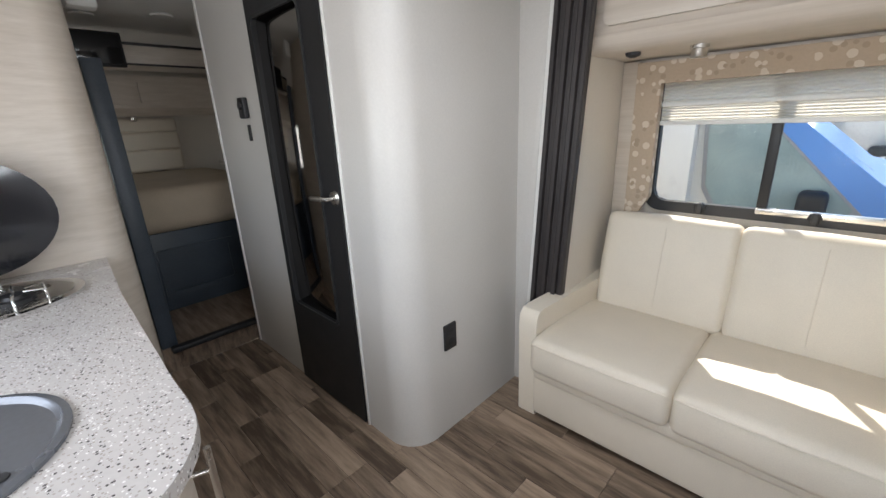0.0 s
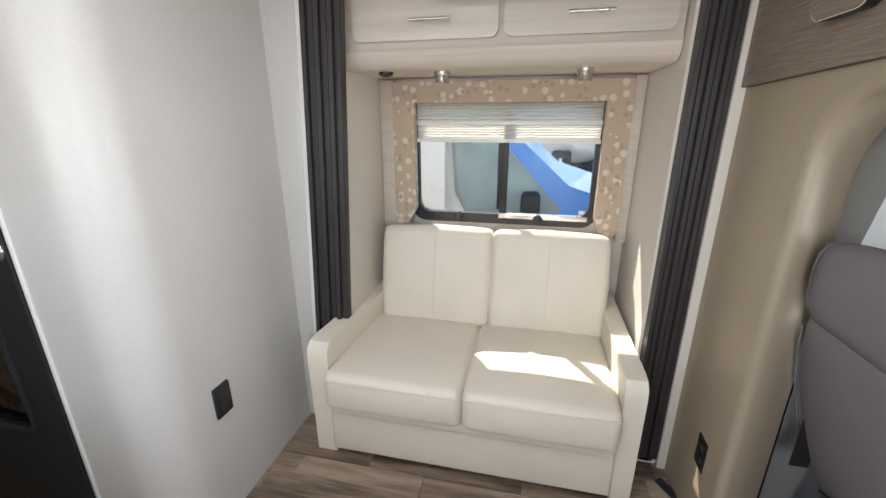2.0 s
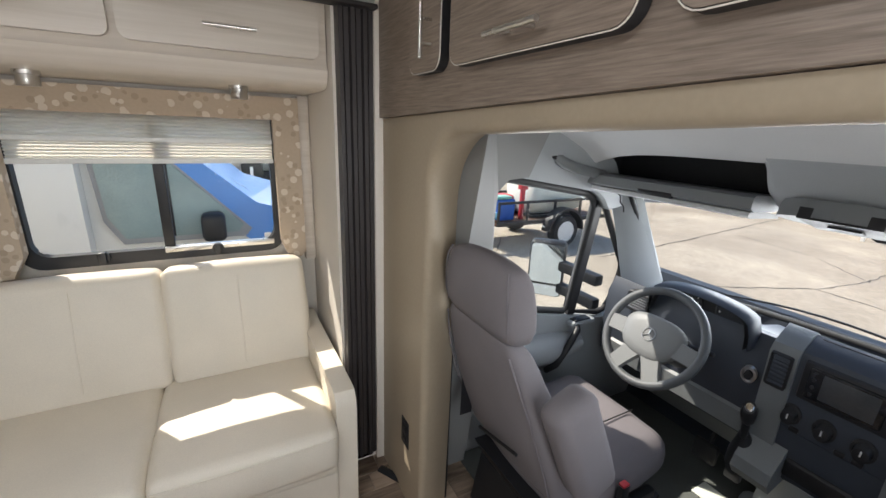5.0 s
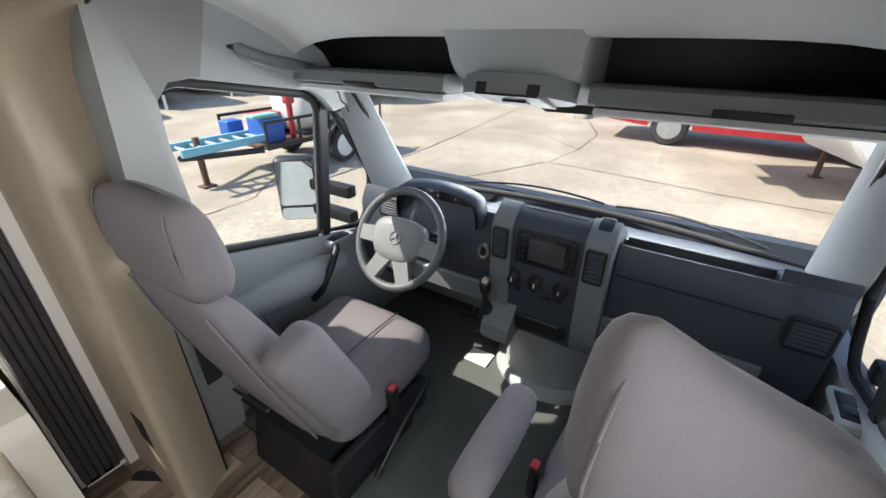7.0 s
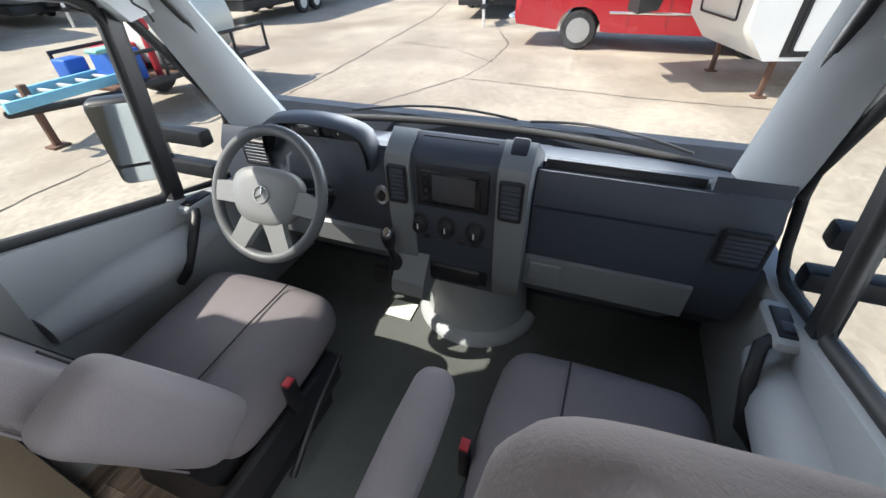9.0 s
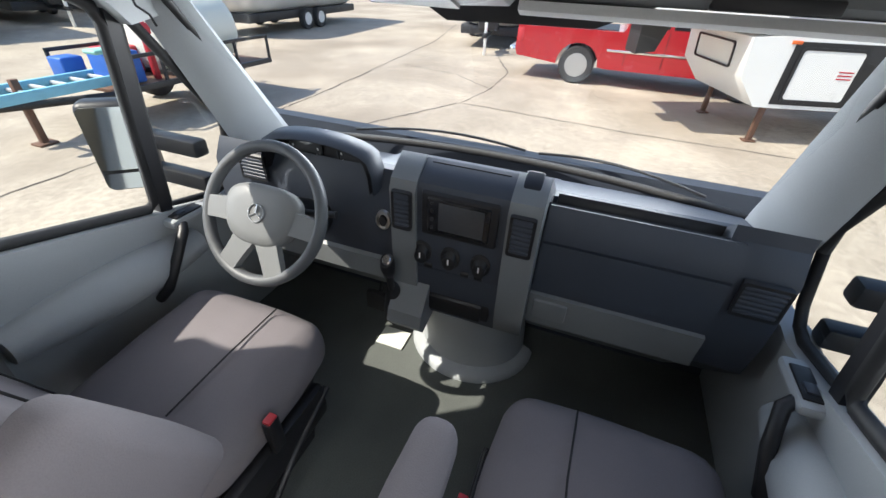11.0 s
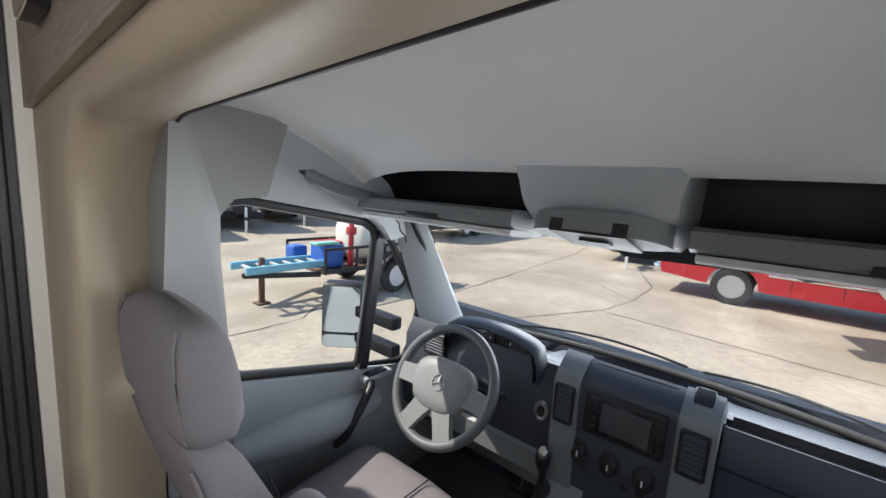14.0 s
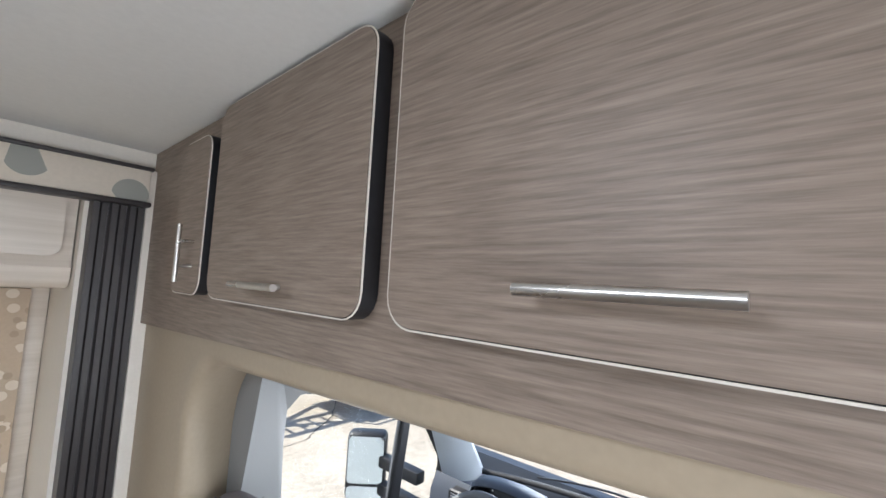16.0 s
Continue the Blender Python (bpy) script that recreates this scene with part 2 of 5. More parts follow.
def ground_mat():
    m = mat("worn concrete yard", (0.40, 0.345, 0.275), 0.85, var=0.30, scale=0.9, fine=14, bump=0.5, fdist=0.01)
    n, l = m.node_tree.nodes, m.node_tree.links
    b = n["Principled BSDF"]
    prev = b.inputs["Base Color"].links[0].from_socket
    tc = n.new("ShaderNodeTexCoord")
    t = n.new("ShaderNodeTexNoise")
    t.inputs["Scale"].default_value, t.inputs["Detail"].default_value = 0.35, 8
    l.new(tc.outputs["Object"], t.inputs["Vector"])
    cr = n.new("ShaderNodeMapRange")
    cr.inputs["From Min"].default_value, cr.inputs["From Max"].default_value = 0.48, 0.7
    l.new(t.outputs["Fac"], cr.inputs["Value"])
    mx = n.new("ShaderNodeMix")
    mx.data_type = "RGBA"
    mx.inputs[7].default_value = (0.27, 0.225, 0.175, 1)
    l.new(cr.outputs[0], mx.inputs[0]), l.new(prev, mx.inputs[6]), l.new(mx.outputs[2], b.inputs["Base Color"])
    return m


CONCRETE = ground_mat()


# ---------- mesh helpers ----------
def finish(name, bm, m, parent=None, angle=35):
    bmesh.ops.recalc_face_normals(bm, faces=bm.faces)
    me = bpy.data.meshes.new(name)
    bm.to_mesh(me)
    bm.free()
    me.polygons.foreach_set("use_smooth", [True] * len(me.polygons))
    me.set_sharp_from_angle(angle=radians(angle))
    me.materials.append(m)
    ob = new(name, me)
    if parent:
        attach(ob, parent)
    return ob


def attach(ob, parent):
    ob.parent = parent
    ob.matrix_parent_inverse = Matrix.Translation(-parent.location)
    return ob


def thing(name, loc, label, category, group=""):
    e = new(name)
    e.location = loc
    e.empty_display_size = 0.1
    return tagged(e, label, category, group)


def add_box(bm, lo, hi):
    m = Matrix.Translation([(a + b) / 2 for a, b in zip(lo, hi)]) @ Matrix.Diagonal([abs(b - a) for a, b in zip(lo, hi)] + [1])
    return bmesh.ops.create_cube(bm, size=1, matrix=m)["verts"]


def bevel(bm, r, seg=2, min_angle=20):
    es = [e for e in bm.edges if len(e.link_faces) == 2 and e.calc_face_angle(0) > radians(min_angle)]
    bmesh.ops.bevel(bm, geom=es, offset=r, segments=seg, profile=0.5, affect="EDGES", clamp_overlap=True)


def boxes(name, spans, m, parent=None, r=0.0, seg=2):
    bm = bmesh.new()
    for lo, hi in spans:
        add_box(bm, lo, hi)
    if r:
        bevel(bm, r, seg)
    return finish(name, bm, m, parent)


def box(name, lo, hi, m, parent=None, r=0.006, seg=2):
    return boxes(name, [(lo, hi)], m, parent, r, seg)


AX = {"x": lambda a, u, v: (a, u, v), "y": lambda a, u, v: (u, a, v), "z": lambda a, u, v: (u, v, a)}


def prism(name, pts, axis, a, b, m, parent=None, r=0.0, seg=2, shear=None):
    """A polygon in the plane across an axis, drawn out from a to b."""
    bm = bmesh.new()
    lo, hi = [bm.verts.new(AX[axis](a, *p)) for p in pts], [bm.verts.new(AX[axis](b, *p)) for p in pts]
    bm.faces.new(lo), bm.faces.new(hi[::-1])
    for i in range(len(pts)):
        j = (i + 1) % len(pts)
        bm.faces.new((lo[i], lo[j], hi[j], hi[i]))
    if r:
        bevel(bm, r, seg, 25)
    if shear:
        for v in bm.verts:
            v.co = shear(v.co)
    bmesh.ops.triangulate(bm, faces=[f for f in bm.faces if len(f.verts) > 4])
    return finish(name, bm, m, parent)


def rounded(u0, u1, v0, v1, r, n=5):
    """A rectangle with round corners; r: one radius or four (u1v1, u0v1, u0v0, u1v0)."""
    rs = r if isinstance(r, (tuple, list)) else (r,) * 4
    out = []
    for k, (cu, cv, q) in enumerate(((u1, v1, rs[0]), (u0, v1, rs[1]), (u0, v0, rs[2]), (u1, v0, rs[3]))):
        su, sv = (1, -1, -1, 1)[k], (1, 1, -1, -1)[k]
        for i in range(n + 1):
            a = radians(90 * k + 90 * i / n)
            out.append((cu - su * q + q * math.cos(a), cv - sv * q + q * math.sin(a)))
    return out


def ring(name, outer, inner, axis, a, b, m, parent=None, shear=None):
    """A frame between two outlines of the same count."""
    bm = bmesh.new()
    n = len(outer)
    rows = [[bm.verts.new(AX[axis](w, *p)) for p in pts] for w, pts in ((a, outer), (b, outer), (b, inner), (a, inner))]
    for k in range(4):
        r0, r1 = rows[k], rows[(k + 1) % 4]
        for i in range(n):
            j = (i + 1) % n
            bm.faces.new((r0[i], r0[j], r1[j], r1[i]))
    if shear:
        for v in bm.verts:
            v.co = shear(v.co)
    return finish(name, bm, m, parent)


def loft(name, rings, m, parent=None, caps=True, loop=True, angle=45):
    bm = bmesh.new()
    rows = [[bm.verts.new(p) for p in r] for r in rings]
    n = len(rows[0])
    for r0, r1 in zip(rows, rows[1:]):
        for i in range(n if loop else n - 1):
            j = (i + 1) % n
            bm.faces.new((r0[i], r0[j], r1[j], r1[i]))
    if caps and loop:
        bm.faces.new(rows[0]), bm.faces.new(rows[-1][::-1])
    return finish(name, bm, m, parent, angle)


def tube(name, pts, r, m, parent=None, n=8, closed=False, flat=1.0):
    pts = [Vector(p) for p in pts]
    rings = []
    k = len(pts)
    for i, p in enumerate(pts):
        a = pts[(i - 1) % k] if (i or closed) else p
        c = pts[(i + 1) % k] if (i < k - 1 or closed) else p
        d = (c - a).normalized()
        s = d.cross(Vector((0, 0, 1)))
        s = s.normalized() if s.length > 1e-3 else Vector((1, 0, 0))
        u = s.cross(d)
        rings.append([p + r * (math.cos(t) * s + flat * math.sin(t) * u) for t in (2 * math.pi * q / n for q in range(n))])
    if closed:
        rings.append(rings[0])
        bm = bmesh.new()
        rows = [[bm.verts.new(q) for q in rg] for rg in rings[:-1]]
        for i in range(k):
            r0, r1 = rows[i], rows[(i + 1) % k]
            for q in range(n):
                bm.faces.new((r0[q], r0[(q + 1) % n], r1[(q + 1) % n], r1[q]))
        return finish(name, bm, m, parent, 60)
    return loft(name, rings, m, parent, angle=60)


def lathe(name, prof, m, place, parent=None, n=24, angle=35, caps=True):
    """Turns (radius, height) pairs about the z axis of the pose place."""
    rings = [[place @ Vector((max(r, 1e-4) * math.cos(t), max(r, 1e-4) * math.sin(t), h)) for t in (2 * math.pi * q / n for q in range(n))] for r, h in prof]
    return loft(name, rings, m, parent, caps=caps, angle=angle)


def axis_pose(at, d):
    return Matrix.Translation(at) @ Vector(d).to_track_quat("Z", "Y").to_matrix().to_4x4()


def cushion(name, lo, hi, m, parent=None, r=0.04, crown=0.012, place=None):
    """An upholstered block: rounded edges, a slightly crowned face and small dents."""
    bm = bmesh.new()
    add_box(bm, lo, hi)
    bevel(bm, r, 4)
    bmesh.ops.triangulate(bm, faces=[])
    bmesh.ops.subdivide_edges(bm, edges=[e for e in bm.edges if e.calc_length() > 0.12], cuts=5, use_grid_fill=True)
    c, h = (Vector(lo) + Vector(hi)) / 2, (Vector(hi) - Vector(lo)) / 2
    for v in bm.verts:
        q = [(v.co[i] - c[i]) / h[i] for i in range(3)]
        for i in range(3):
            j, k = (i + 1) % 3, (i + 2) % 3
            if abs(q[i]) > 0.9:
                v.co[i] += math.copysign(crown * (1 - q[j] ** 2) * (1 - q[k] ** 2), q[i])
        v.co += 0.003 * Vector(noise.noise_vector(v.co * 9))
        if place is not None:
            v.co = place @ v.co
    return finish(name, bm, m, parent, 60)


def bar_handle(parent, a, b, out, r=0.006):
    """A bar pull on two posts."""
    a, b, out = Vector(a), Vector(b), Vector(out)
    bm_ob = tube("handle", [a + out, b + out], r, STEEL, parent, 10)
    for f in (0.28, 0.72):
        p = a.lerp(b, f)
        tube("handle_post", [p, p + out], r * 0.75, STEEL, parent, 8)
    return bm_ob

# ---------- structure: coach ----------
YB, YR, ZC, SEAM = 1.70, -0.58, 2.05, 1.525
XB = -4.75


def structure(ob, label=""):
    return tagged(ob, label, kind="structure")


structure(box("floor", (-2.70, YR, -0.06), (0.86, YB, -0.006), DARKTRIM, r=0), "brown wood-look plank floor of the coach")
structure(box("floor_slide", (-0.9, YB, -0.06), (0.4, 2.26, -0.008), DARKTRIM, r=0), "dark floor under the slide-out")
# square roof opening and its rim are unseen, added to let light in
structure(boxes("ceiling", [((XB, YR, ZC), (0.66, -0.1, ZC + 0.05)), ((XB, -0.1, ZC), (-0.65, 1.1, ZC + 0.05)), ((-0.25, -0.1, ZC), (0.66, 1.1, ZC + 0.05)), ((XB, 1.1, ZC), (0.66, YB, ZC + 0.05)),
                            ((-0.65, -0.1, ZC), (-0.25, 0.3, ZC + 0.05)), ((-0.65, 0.7, ZC), (-0.25, 1.1, ZC + 0.05))], CEIL), "white ceiling with a square roof vent")
structure(ring("trim_vent", rounded(-0.68, -0.22, 0.27, 0.73, 0.03), rounded(-0.63, -0.27, 0.32, 0.68, 0.03), "z", ZC - 0.015, ZC + 0.01, WHITE))
# kitchen side wall: bedroom window, plus unseen entry-door and galley openings added for light
spans = []
xs = [(XB, -4.45, None), (-4.45, -3.75, (0.95, 1.55)), (-3.75, -1.7, None), (-1.7, -0.65, (1.1, 1.6)), (-0.65, -0.1, None), (-0.1, 0.42, (0.75, 1.72)), (0.42, 0.66, None)]
for a, b, hole in xs:
    if hole:
        spans += [((a, YR - 0.05, -0.06), (b, YR, hole[0])), ((a, YR - 0.05, hole[1]), (b, YR, ZC))]
    else:
        spans.append(((a, YR - 0.05, -0.06), (b, YR, ZC)))
structure(boxes("wall_south", spans, WALL), "cream wall with door and galley windows")
structure(boxes("wall_rear", [((XB - 0.05, YR, 0), (XB, YB, ZC))], WALL), "cream wall at the head of the bed")
structure(boxes("wall_north", [((XB, YB, 0), (-0.99, YB + 0.05, ZC)), ((-0.99, YB, 1.99), (0.39, YB + 0.05, ZC)), ((0.39, YB, 0), (0.66, YB + 0.05, ZC))], WALL), "cream coach side wall round the slide-out")
# slide-out box
structure(boxes("wall_slide", [((-0.90, YB + 0.012, 0), (-0.868, 2.24, 1.92)), ((0.375, YB + 0.012, 0), (0.41, 2.24, 1.92)), ((-0.90, YB, 1.90), (0.41, 2.24, 1.95)),
                               ((-0.868, 2.24, 0), (0.375, 2.28, 0.92)), ((-0.868, 2.24, 1.52), (0.375, 2.28, 1.92)), ((-0.868, 2.24, 0.92), (-0.70, 2.28, 1.52)), ((0.22, 2.24, 0.92), (0.375, 2.28, 1.52))], WALL),
          "cream slide-out walls round the sofa")


def rear_lean(c):
    """The rear edge of the opening leans a little forwards with height."""
    return Vector((c.x + 0.055 * (c.z - 0.6), c.y, c.z))


def ribbed(name, x0, x1, label):
    pts, n = [], 6
    w = (x1 - x0) / n
    for i in range(n):
        a = x0 + i * w
        d = 0.012 if i % 2 else 0.0
        pts += [(a + 0.003, 1.665 + d), (a + w * 0.8, 1.665 + d), (a + w * 0.86, 1.682), (a + w * 0.97, 1.682)]
    pts += [(x1, 1.71), (x0, 1.71)]
    structure(prism(name, pts, "z", 0.04, 1.875, DARKTRIM, r=0, shear=(rear_lean if x0 < 0 else None)), label)


ribbed("trim_slide_rear", -1.03, -0.868, "black ribbed slide-out seal trim")
ribbed("trim_slide_front", 0.385, 0.512, "black ribbed slide-out seal trim")
structure(box("trim_white_front", (0.512, 1.672, 0.0), (0.572, 1.70, 1.99), WALL, r=0.004), "white corner strip beside the slide-out")
structure(prism("trim_white_rear", [(-1.048, 1.672), (-1.031, 1.672), (-1.031, 1.70), (-1.048, 1.70)], "z", 0.0, 1.99, CEIL, shear=rear_lean), "white edge strip")

# bathroom block with a rounded corner and an opening for its door
R = 0.15
outer = [(-1.118, 1.70)] + [(-1.118 - R + R * math.cos(radians(a)), 0.90 + R - R * math.sin(radians(a))) for a in range(0, 91, 9)] + [(-1.435, 0.90)]
inner = [(-1.445, 0.935)] + [(-1.118 - R + (R - 0.03) * math.cos(radians(a)), 0.90 + R - (R - 0.03) * math.sin(radians(a))) for a in range(90, -1, -9)] + [(-1.148, 1.70)]
structure(prism("wall_bathroom", outer + inner, "z", 0, ZC, GREYWALL), "pale grey bathroom wall with a rounded corner")
structure(boxes("wall_bathroom_hall", [((-2.66, 0.90, 0), (-2.04, 0.93, ZC)), ((-2.04, 0.90, 1.93), (-1.435, 0.93, ZC))], GREYWALL), "pale grey bathroom wall along the passage")
structure(boxes("wall_bathroom_back", [((-2.66, 0.93, 0), (-2.63, YB, ZC))], GREYWALL))
structure(prism("wall_bathroom_return", [(-1.14, 1.66), (-1.049, 1.672), (-1.049, 1.702), (-1.14, 1.702)], "z", 0.0, ZC, GREYWALL, shear=lambda c: rear_lean(c) if c.x > -1.1 else c), "pale grey wall end at the slide-out")
structure(box("trim_door_edge", (-1.437, 0.892, 0.0), (-1.424, 0.90, 1.95), CEIL, r=0.002), "pale edge strip beside the bathroom door")
structure(box("trim_hall_end", (-2.672, 0.892, 0.0), (-2.655, 0.935, ZC), CEIL, r=0.003), "pale edge strip at the passage end")

d = tagged(thing("door_bathroom", (-1.74, 0.9, 0), "black bathroom door with a tall inset mirror, closed", "door"))
fo, fi = rounded(-2.035, -1.44, 0.012, 1.925, 0.004, 2), rounded(-1.985, -1.57, 0.49, 1.84, 0.03, 2)
ring("frame", fo, fi, "y", 0.885, 0.925, DARKDOOR, d)
box("mirror", (-2.0, 0.905, 0.47), (-1.56, 0.92, 1.86), DARKMIRROR, d, r=0.002)
ring("bead", rounded(-1.99, -1.565, 0.485, 1.845, 0.03, 4), rounded(-1.977, -1.578, 0.498, 1.832, 0.03, 4), "y", 0.878, 0.886, RUBBER, d)
lathe("knob_rose", [(0, 0.012), (0.026, 0.01), (0.03, 0)], STEEL, axis_pose((-1.475, 0.885, 1.10), (0, -1, 0)), d)
tube("knob", [(-1.475, 0.885, 1.10), (-1.475, 0.845, 1.10), (-1.50, 0.838, 1.10), (-1.59, 0.838, 1.095)], 0.010, STEEL, d)
th = tagged(box("thermostat", (-2.27, 0.872, 1.43), (-2.20, 0.90, 1.53), BLACK, r=0.008), "black square wall thermostat", "thermostat")
attach(lathe("dial", [(0, 0.01), (0.017, 0.008), (0.02, 0)], BLACK, axis_pose((-2.235, 0.872, 1.49), (0, -1, 0))), th)
tagged(box("light_switch", (-2.235, 0.888, 1.32), (-2.212, 0.90, 1.40), BLACK, r=0.004), "small black wall switch", "switch")


def outlet(at, n, u):
    """at: the middle on the wall; n: out of the wall; u: along it."""
    at, n, u = Vector(at), Vector(n), Vector(u)
    o = thing("wall_outlet", at, "black plastic wall outlet cover", "outlet", "wall outlets")
    bm = bmesh.new()
    for v in add_box(bm, (-0.036, -0.006, -0.06), (0.036, 0.006, 0.06)):
        pass
    bevel(bm, 0.003, 2)
    for v in bm.verts:
        v.co = at + u * v.co.x + n * (v.co.y + 0.006) + Vector((0, 0, v.co.z))
    finish("cover", bm, BLACK, o)
    for dz in (0.022, -0.022):
        bm = bmesh.new()
        add_box(bm, (-0.016, 0.010, dz - 0.013), (0.016, 0.0145, dz + 0.013))
        bevel(bm, 0.004, 2)
        for v in bm.verts:
            v.co = at + u * v.co.x + n * v.co.y + Vector((0, 0, v.co.z))
        finish("socket", bm, RUBBER, o)


outlet((-1.118, 1.148, 0.485), (1, 0, 0), (0, 1, 0))
outlet((0.555, 1.425, 0.33), (-1, 0, 0), (0, 1, 0))

# tall rounded cabinet and the passage post
tc = thing("tall_cabinet", (-2.4, 0, 0), "tall cream laminate cabinet with a rounded corner", "cabinet")
prism("body", [(-2.14, YR), (-2.72, YR), (-2.72, 0.31)] + [(-2.26 + 0.12 * math.sin(radians(a)), 0.175 + 0.12 * math.cos(radians(a))) for a in range(0, 91, 10)], "z", 0, ZC, CREAMWOOD, tc)
structure(box("trim_passage_post", (-2.80, 0.36, 0.0), (-2.722, 0.445, 1.74), NAVY, r=0.006), "dark slate post at the bedroom step")
# bedroom floor, step, bed and its cabinets
structure(box("floor_bedroom", (XB, YR, 0.0), (-2.70, YB, 0.15), PLANK, r=0.0), "raised wood-look bedroom floor with a step")
structure(box("trim_step", (-2.715, 0.40, 0.125), (-2.66, 0.93, 0.16), BLACK, r=0.008), "black step nosing")
bed = thing("bed", (-4.0, 0.5, 0.15), "made bed with a tan quilted cover on a dark base", "bed")
box("base", (XB + 0.02, -0.35, 0.15), (-3.30, 1.40, 0.72), NAVY, bed, r=0.01)
ring("base_panel", rounded(-0.2, 0.35, 0.25, 0.6, 0.01, 2), rounded(-0.16, 0.31, 0.29, 0.56, 0.01, 2), "x", -3.30, -3.288, NAVY, bed)
ring("base_panel", rounded(0.55, 1.05, 0.25, 0.6, 0.01, 2), rounded(0.59, 1.01, 0.29, 0.56, 0.01, 2), "x", -3.30, -3.288, NAVY, bed)
cushion("mattress", (XB + 0.03, -0.36, 0.72), (-3.26, 1.41, 1.02), BEIGE, bed, r=0.07, crown=0.02)
hb = thing("headboard", (XB, 0.5, 1.0), "padded cream headboard in horizontal sections", "headboard")
for z0, z1 in ((1.03, 1.22), (1.225, 1.38), (1.385, 1.50)):
    cushion("pad", (XB + 0.005, -0.1, z0), (XB + 0.06, 1.2, z1), LEATHER, hb, r=0.02, crown=0.008)
oc = thing("overhead_cabinet", (XB, 0.5, 1.5), "cream overhead bedroom cabinet with rounded doors", "cabinet")
prism("body", [(XB, 1.52), (XB + 0.25, 1.52), (XB + 0.33, 1.58), (XB + 0.33, 1.84), (XB, 1.84)], "y", YR + 0.01, YB - 0.01, CREAMWOOD, oc)
for y0 in (-0.35, 0.28, 0.91):
    prism("door", rounded(y0, y0 + 0.58, 1.61, 1.80, 0.03), "x", XB + 0.331, XB + 0.345, CREAMWOOD, oc, r=0.003)
for y0 in (0.35, 0.85):
    tagged(lathe("reading_spot", [(0.022, 0), (0.026, -0.03), (0.02, -0.045), (0, -0.04)], STEEL, pose(XB + 0.2, y0, 1.52)), "small nickel reading light under the cabinet", "lamp", "reading lights")
oc2 = thing("overhead_shelf", (-3.6, 0.5, 1.75), "cream shelf soffit across the bedroom", "shelf")
box("soffit", (-3.75, 0.1, 1.80), (-3.45, 1.70, 1.93), CREAMWOOD, oc2, r=0.01)
box("rail", (-3.45, 0.1, 1.92), (-3.43, 1.65, 1.935), DARKTRIM, oc2, r=0.003)
box("rail", (-3.45, 0.1, 1.80), (-3.43, 1.65, 1.812), DARKTRIM, oc2, r=0.003)
tv = thing("television", (-3.42, 0.42, 1.8), "black flat television under the ceiling", "television")
box("panel", (-3.432, 0.30, 1.78), (-3.40, 0.68, 1.98), BLACK, tv, r=0.008)
box("screen", (-3.398, 0.315, 1.797), (-3.394, 0.665, 1.965), GLOSSBLACK, tv, r=0.001)
tagged(box("night_shelf", (-4.4, 1.42, 1.06), (-3.9, 1.69, 1.09), CREAMWOOD, r=0.006), "small cream corner shelf beside the bed", "shelf")
for x, y in ((-3.3, 0.5), (-3.1, 0.85), (-0.1, 1.25), (-0.95, 1.3)):
    tagged(lathe("ceiling_light", [(0, 0), (0.05, 0), (0.06, -0.006), (0.055, -0.014), (0, -0.016)], CEIL, pose(x, y, ZC)), "round white ceiling light, off", "lamp", "ceiling lights")
tagged(box("ceiling_vent_grille", (-0.3, 1.3, ZC - 0.018), (0.12, 1.52, ZC), CEIL, r=0.02, seg=3), "white plastic ceiling air grille", "vent")
tagged(box("wall_box", (-2.70, 0.35, 1.93), (-2.60, 0.47, 2.04), WHITE, r=0.02), "white plastic box under the ceiling", "box")

# ---------- galley ----------
k = thing("galley_counter", (-1.3, -0.2, 0), "galley counter with a speckled pale top and cream cabinets", "counter")
top = [(-2.138, YR), (-2.138, 0.19), (-1.6, 0.155), (-0.95, 0.135)] + [(-0.82 + 0.25 * math.sin(radians(a)), -0.115 + 0.25 * math.cos(radians(a))) for a in range(0, 91, 9)] + [(-0.57, YR)]
SINKY = -0.22
notch = [(-0.96 + 0.19 * math.cos(radians(a)), SINKY + 0.19 * math.sin(radians(a))) for a in range(0, 181, 10)]
notch_low = [(-0.96 + 0.19 * math.cos(radians(a)), SINKY - 0.19 * math.sin(radians(a))) for a in range(180, -1, -10)]


def halves(outline):
    """The counter outline in a front and a back part that meet at the round sink cut-out."""
    x1 = outline[-1][0]
    front = [(-2.138, SINKY)] + [p for p in outline[1:-1] if p[1] > SINKY] + [(x1, SINKY)] + notch
    back = [(x1, SINKY), (x1, YR), (-2.138, YR), (-2.138, SINKY)] + notch_low
    return front, back


for half in halves(top):
    prism("worktop", half, "z", 0.868, 0.90, COUNTER, k)
body = [(-2.138, YR), (-2.138, 0.16), (-1.6, 0.125), (-0.95, 0.105)] + [(-0.82 + 0.22 * math.sin(radians(a)), -0.115 + 0.22 * math.cos(radians(a))) for a in range(0, 91, 9)] + [(-0.60, YR)]
for half in halves(body):
    prism("cabinet", half, "z", 0.0, 0.867, CREAMWOOD, k)
for a0, z0, z1 in ((20, 0.69, 0.86), (48, 0.69, 0.86)):
    a = radians(a0)
    p = Vector((-0.82 + 0.225 * math.sin(a), -0.115 + 0.225 * math.cos(a), 0))
    o = Vector((math.sin(a), math.cos(a), 0)) * 0.032
    bar_handle(k, p + Vector((0, 0, z0)), p + Vector((0, 0, z1)), o)
sk = thing("sink", (-0.9, -0.22, 0.9), "round grey sink bowl set in the counter", "sink")
sp = pose(-0.96, SINKY, 0.9)
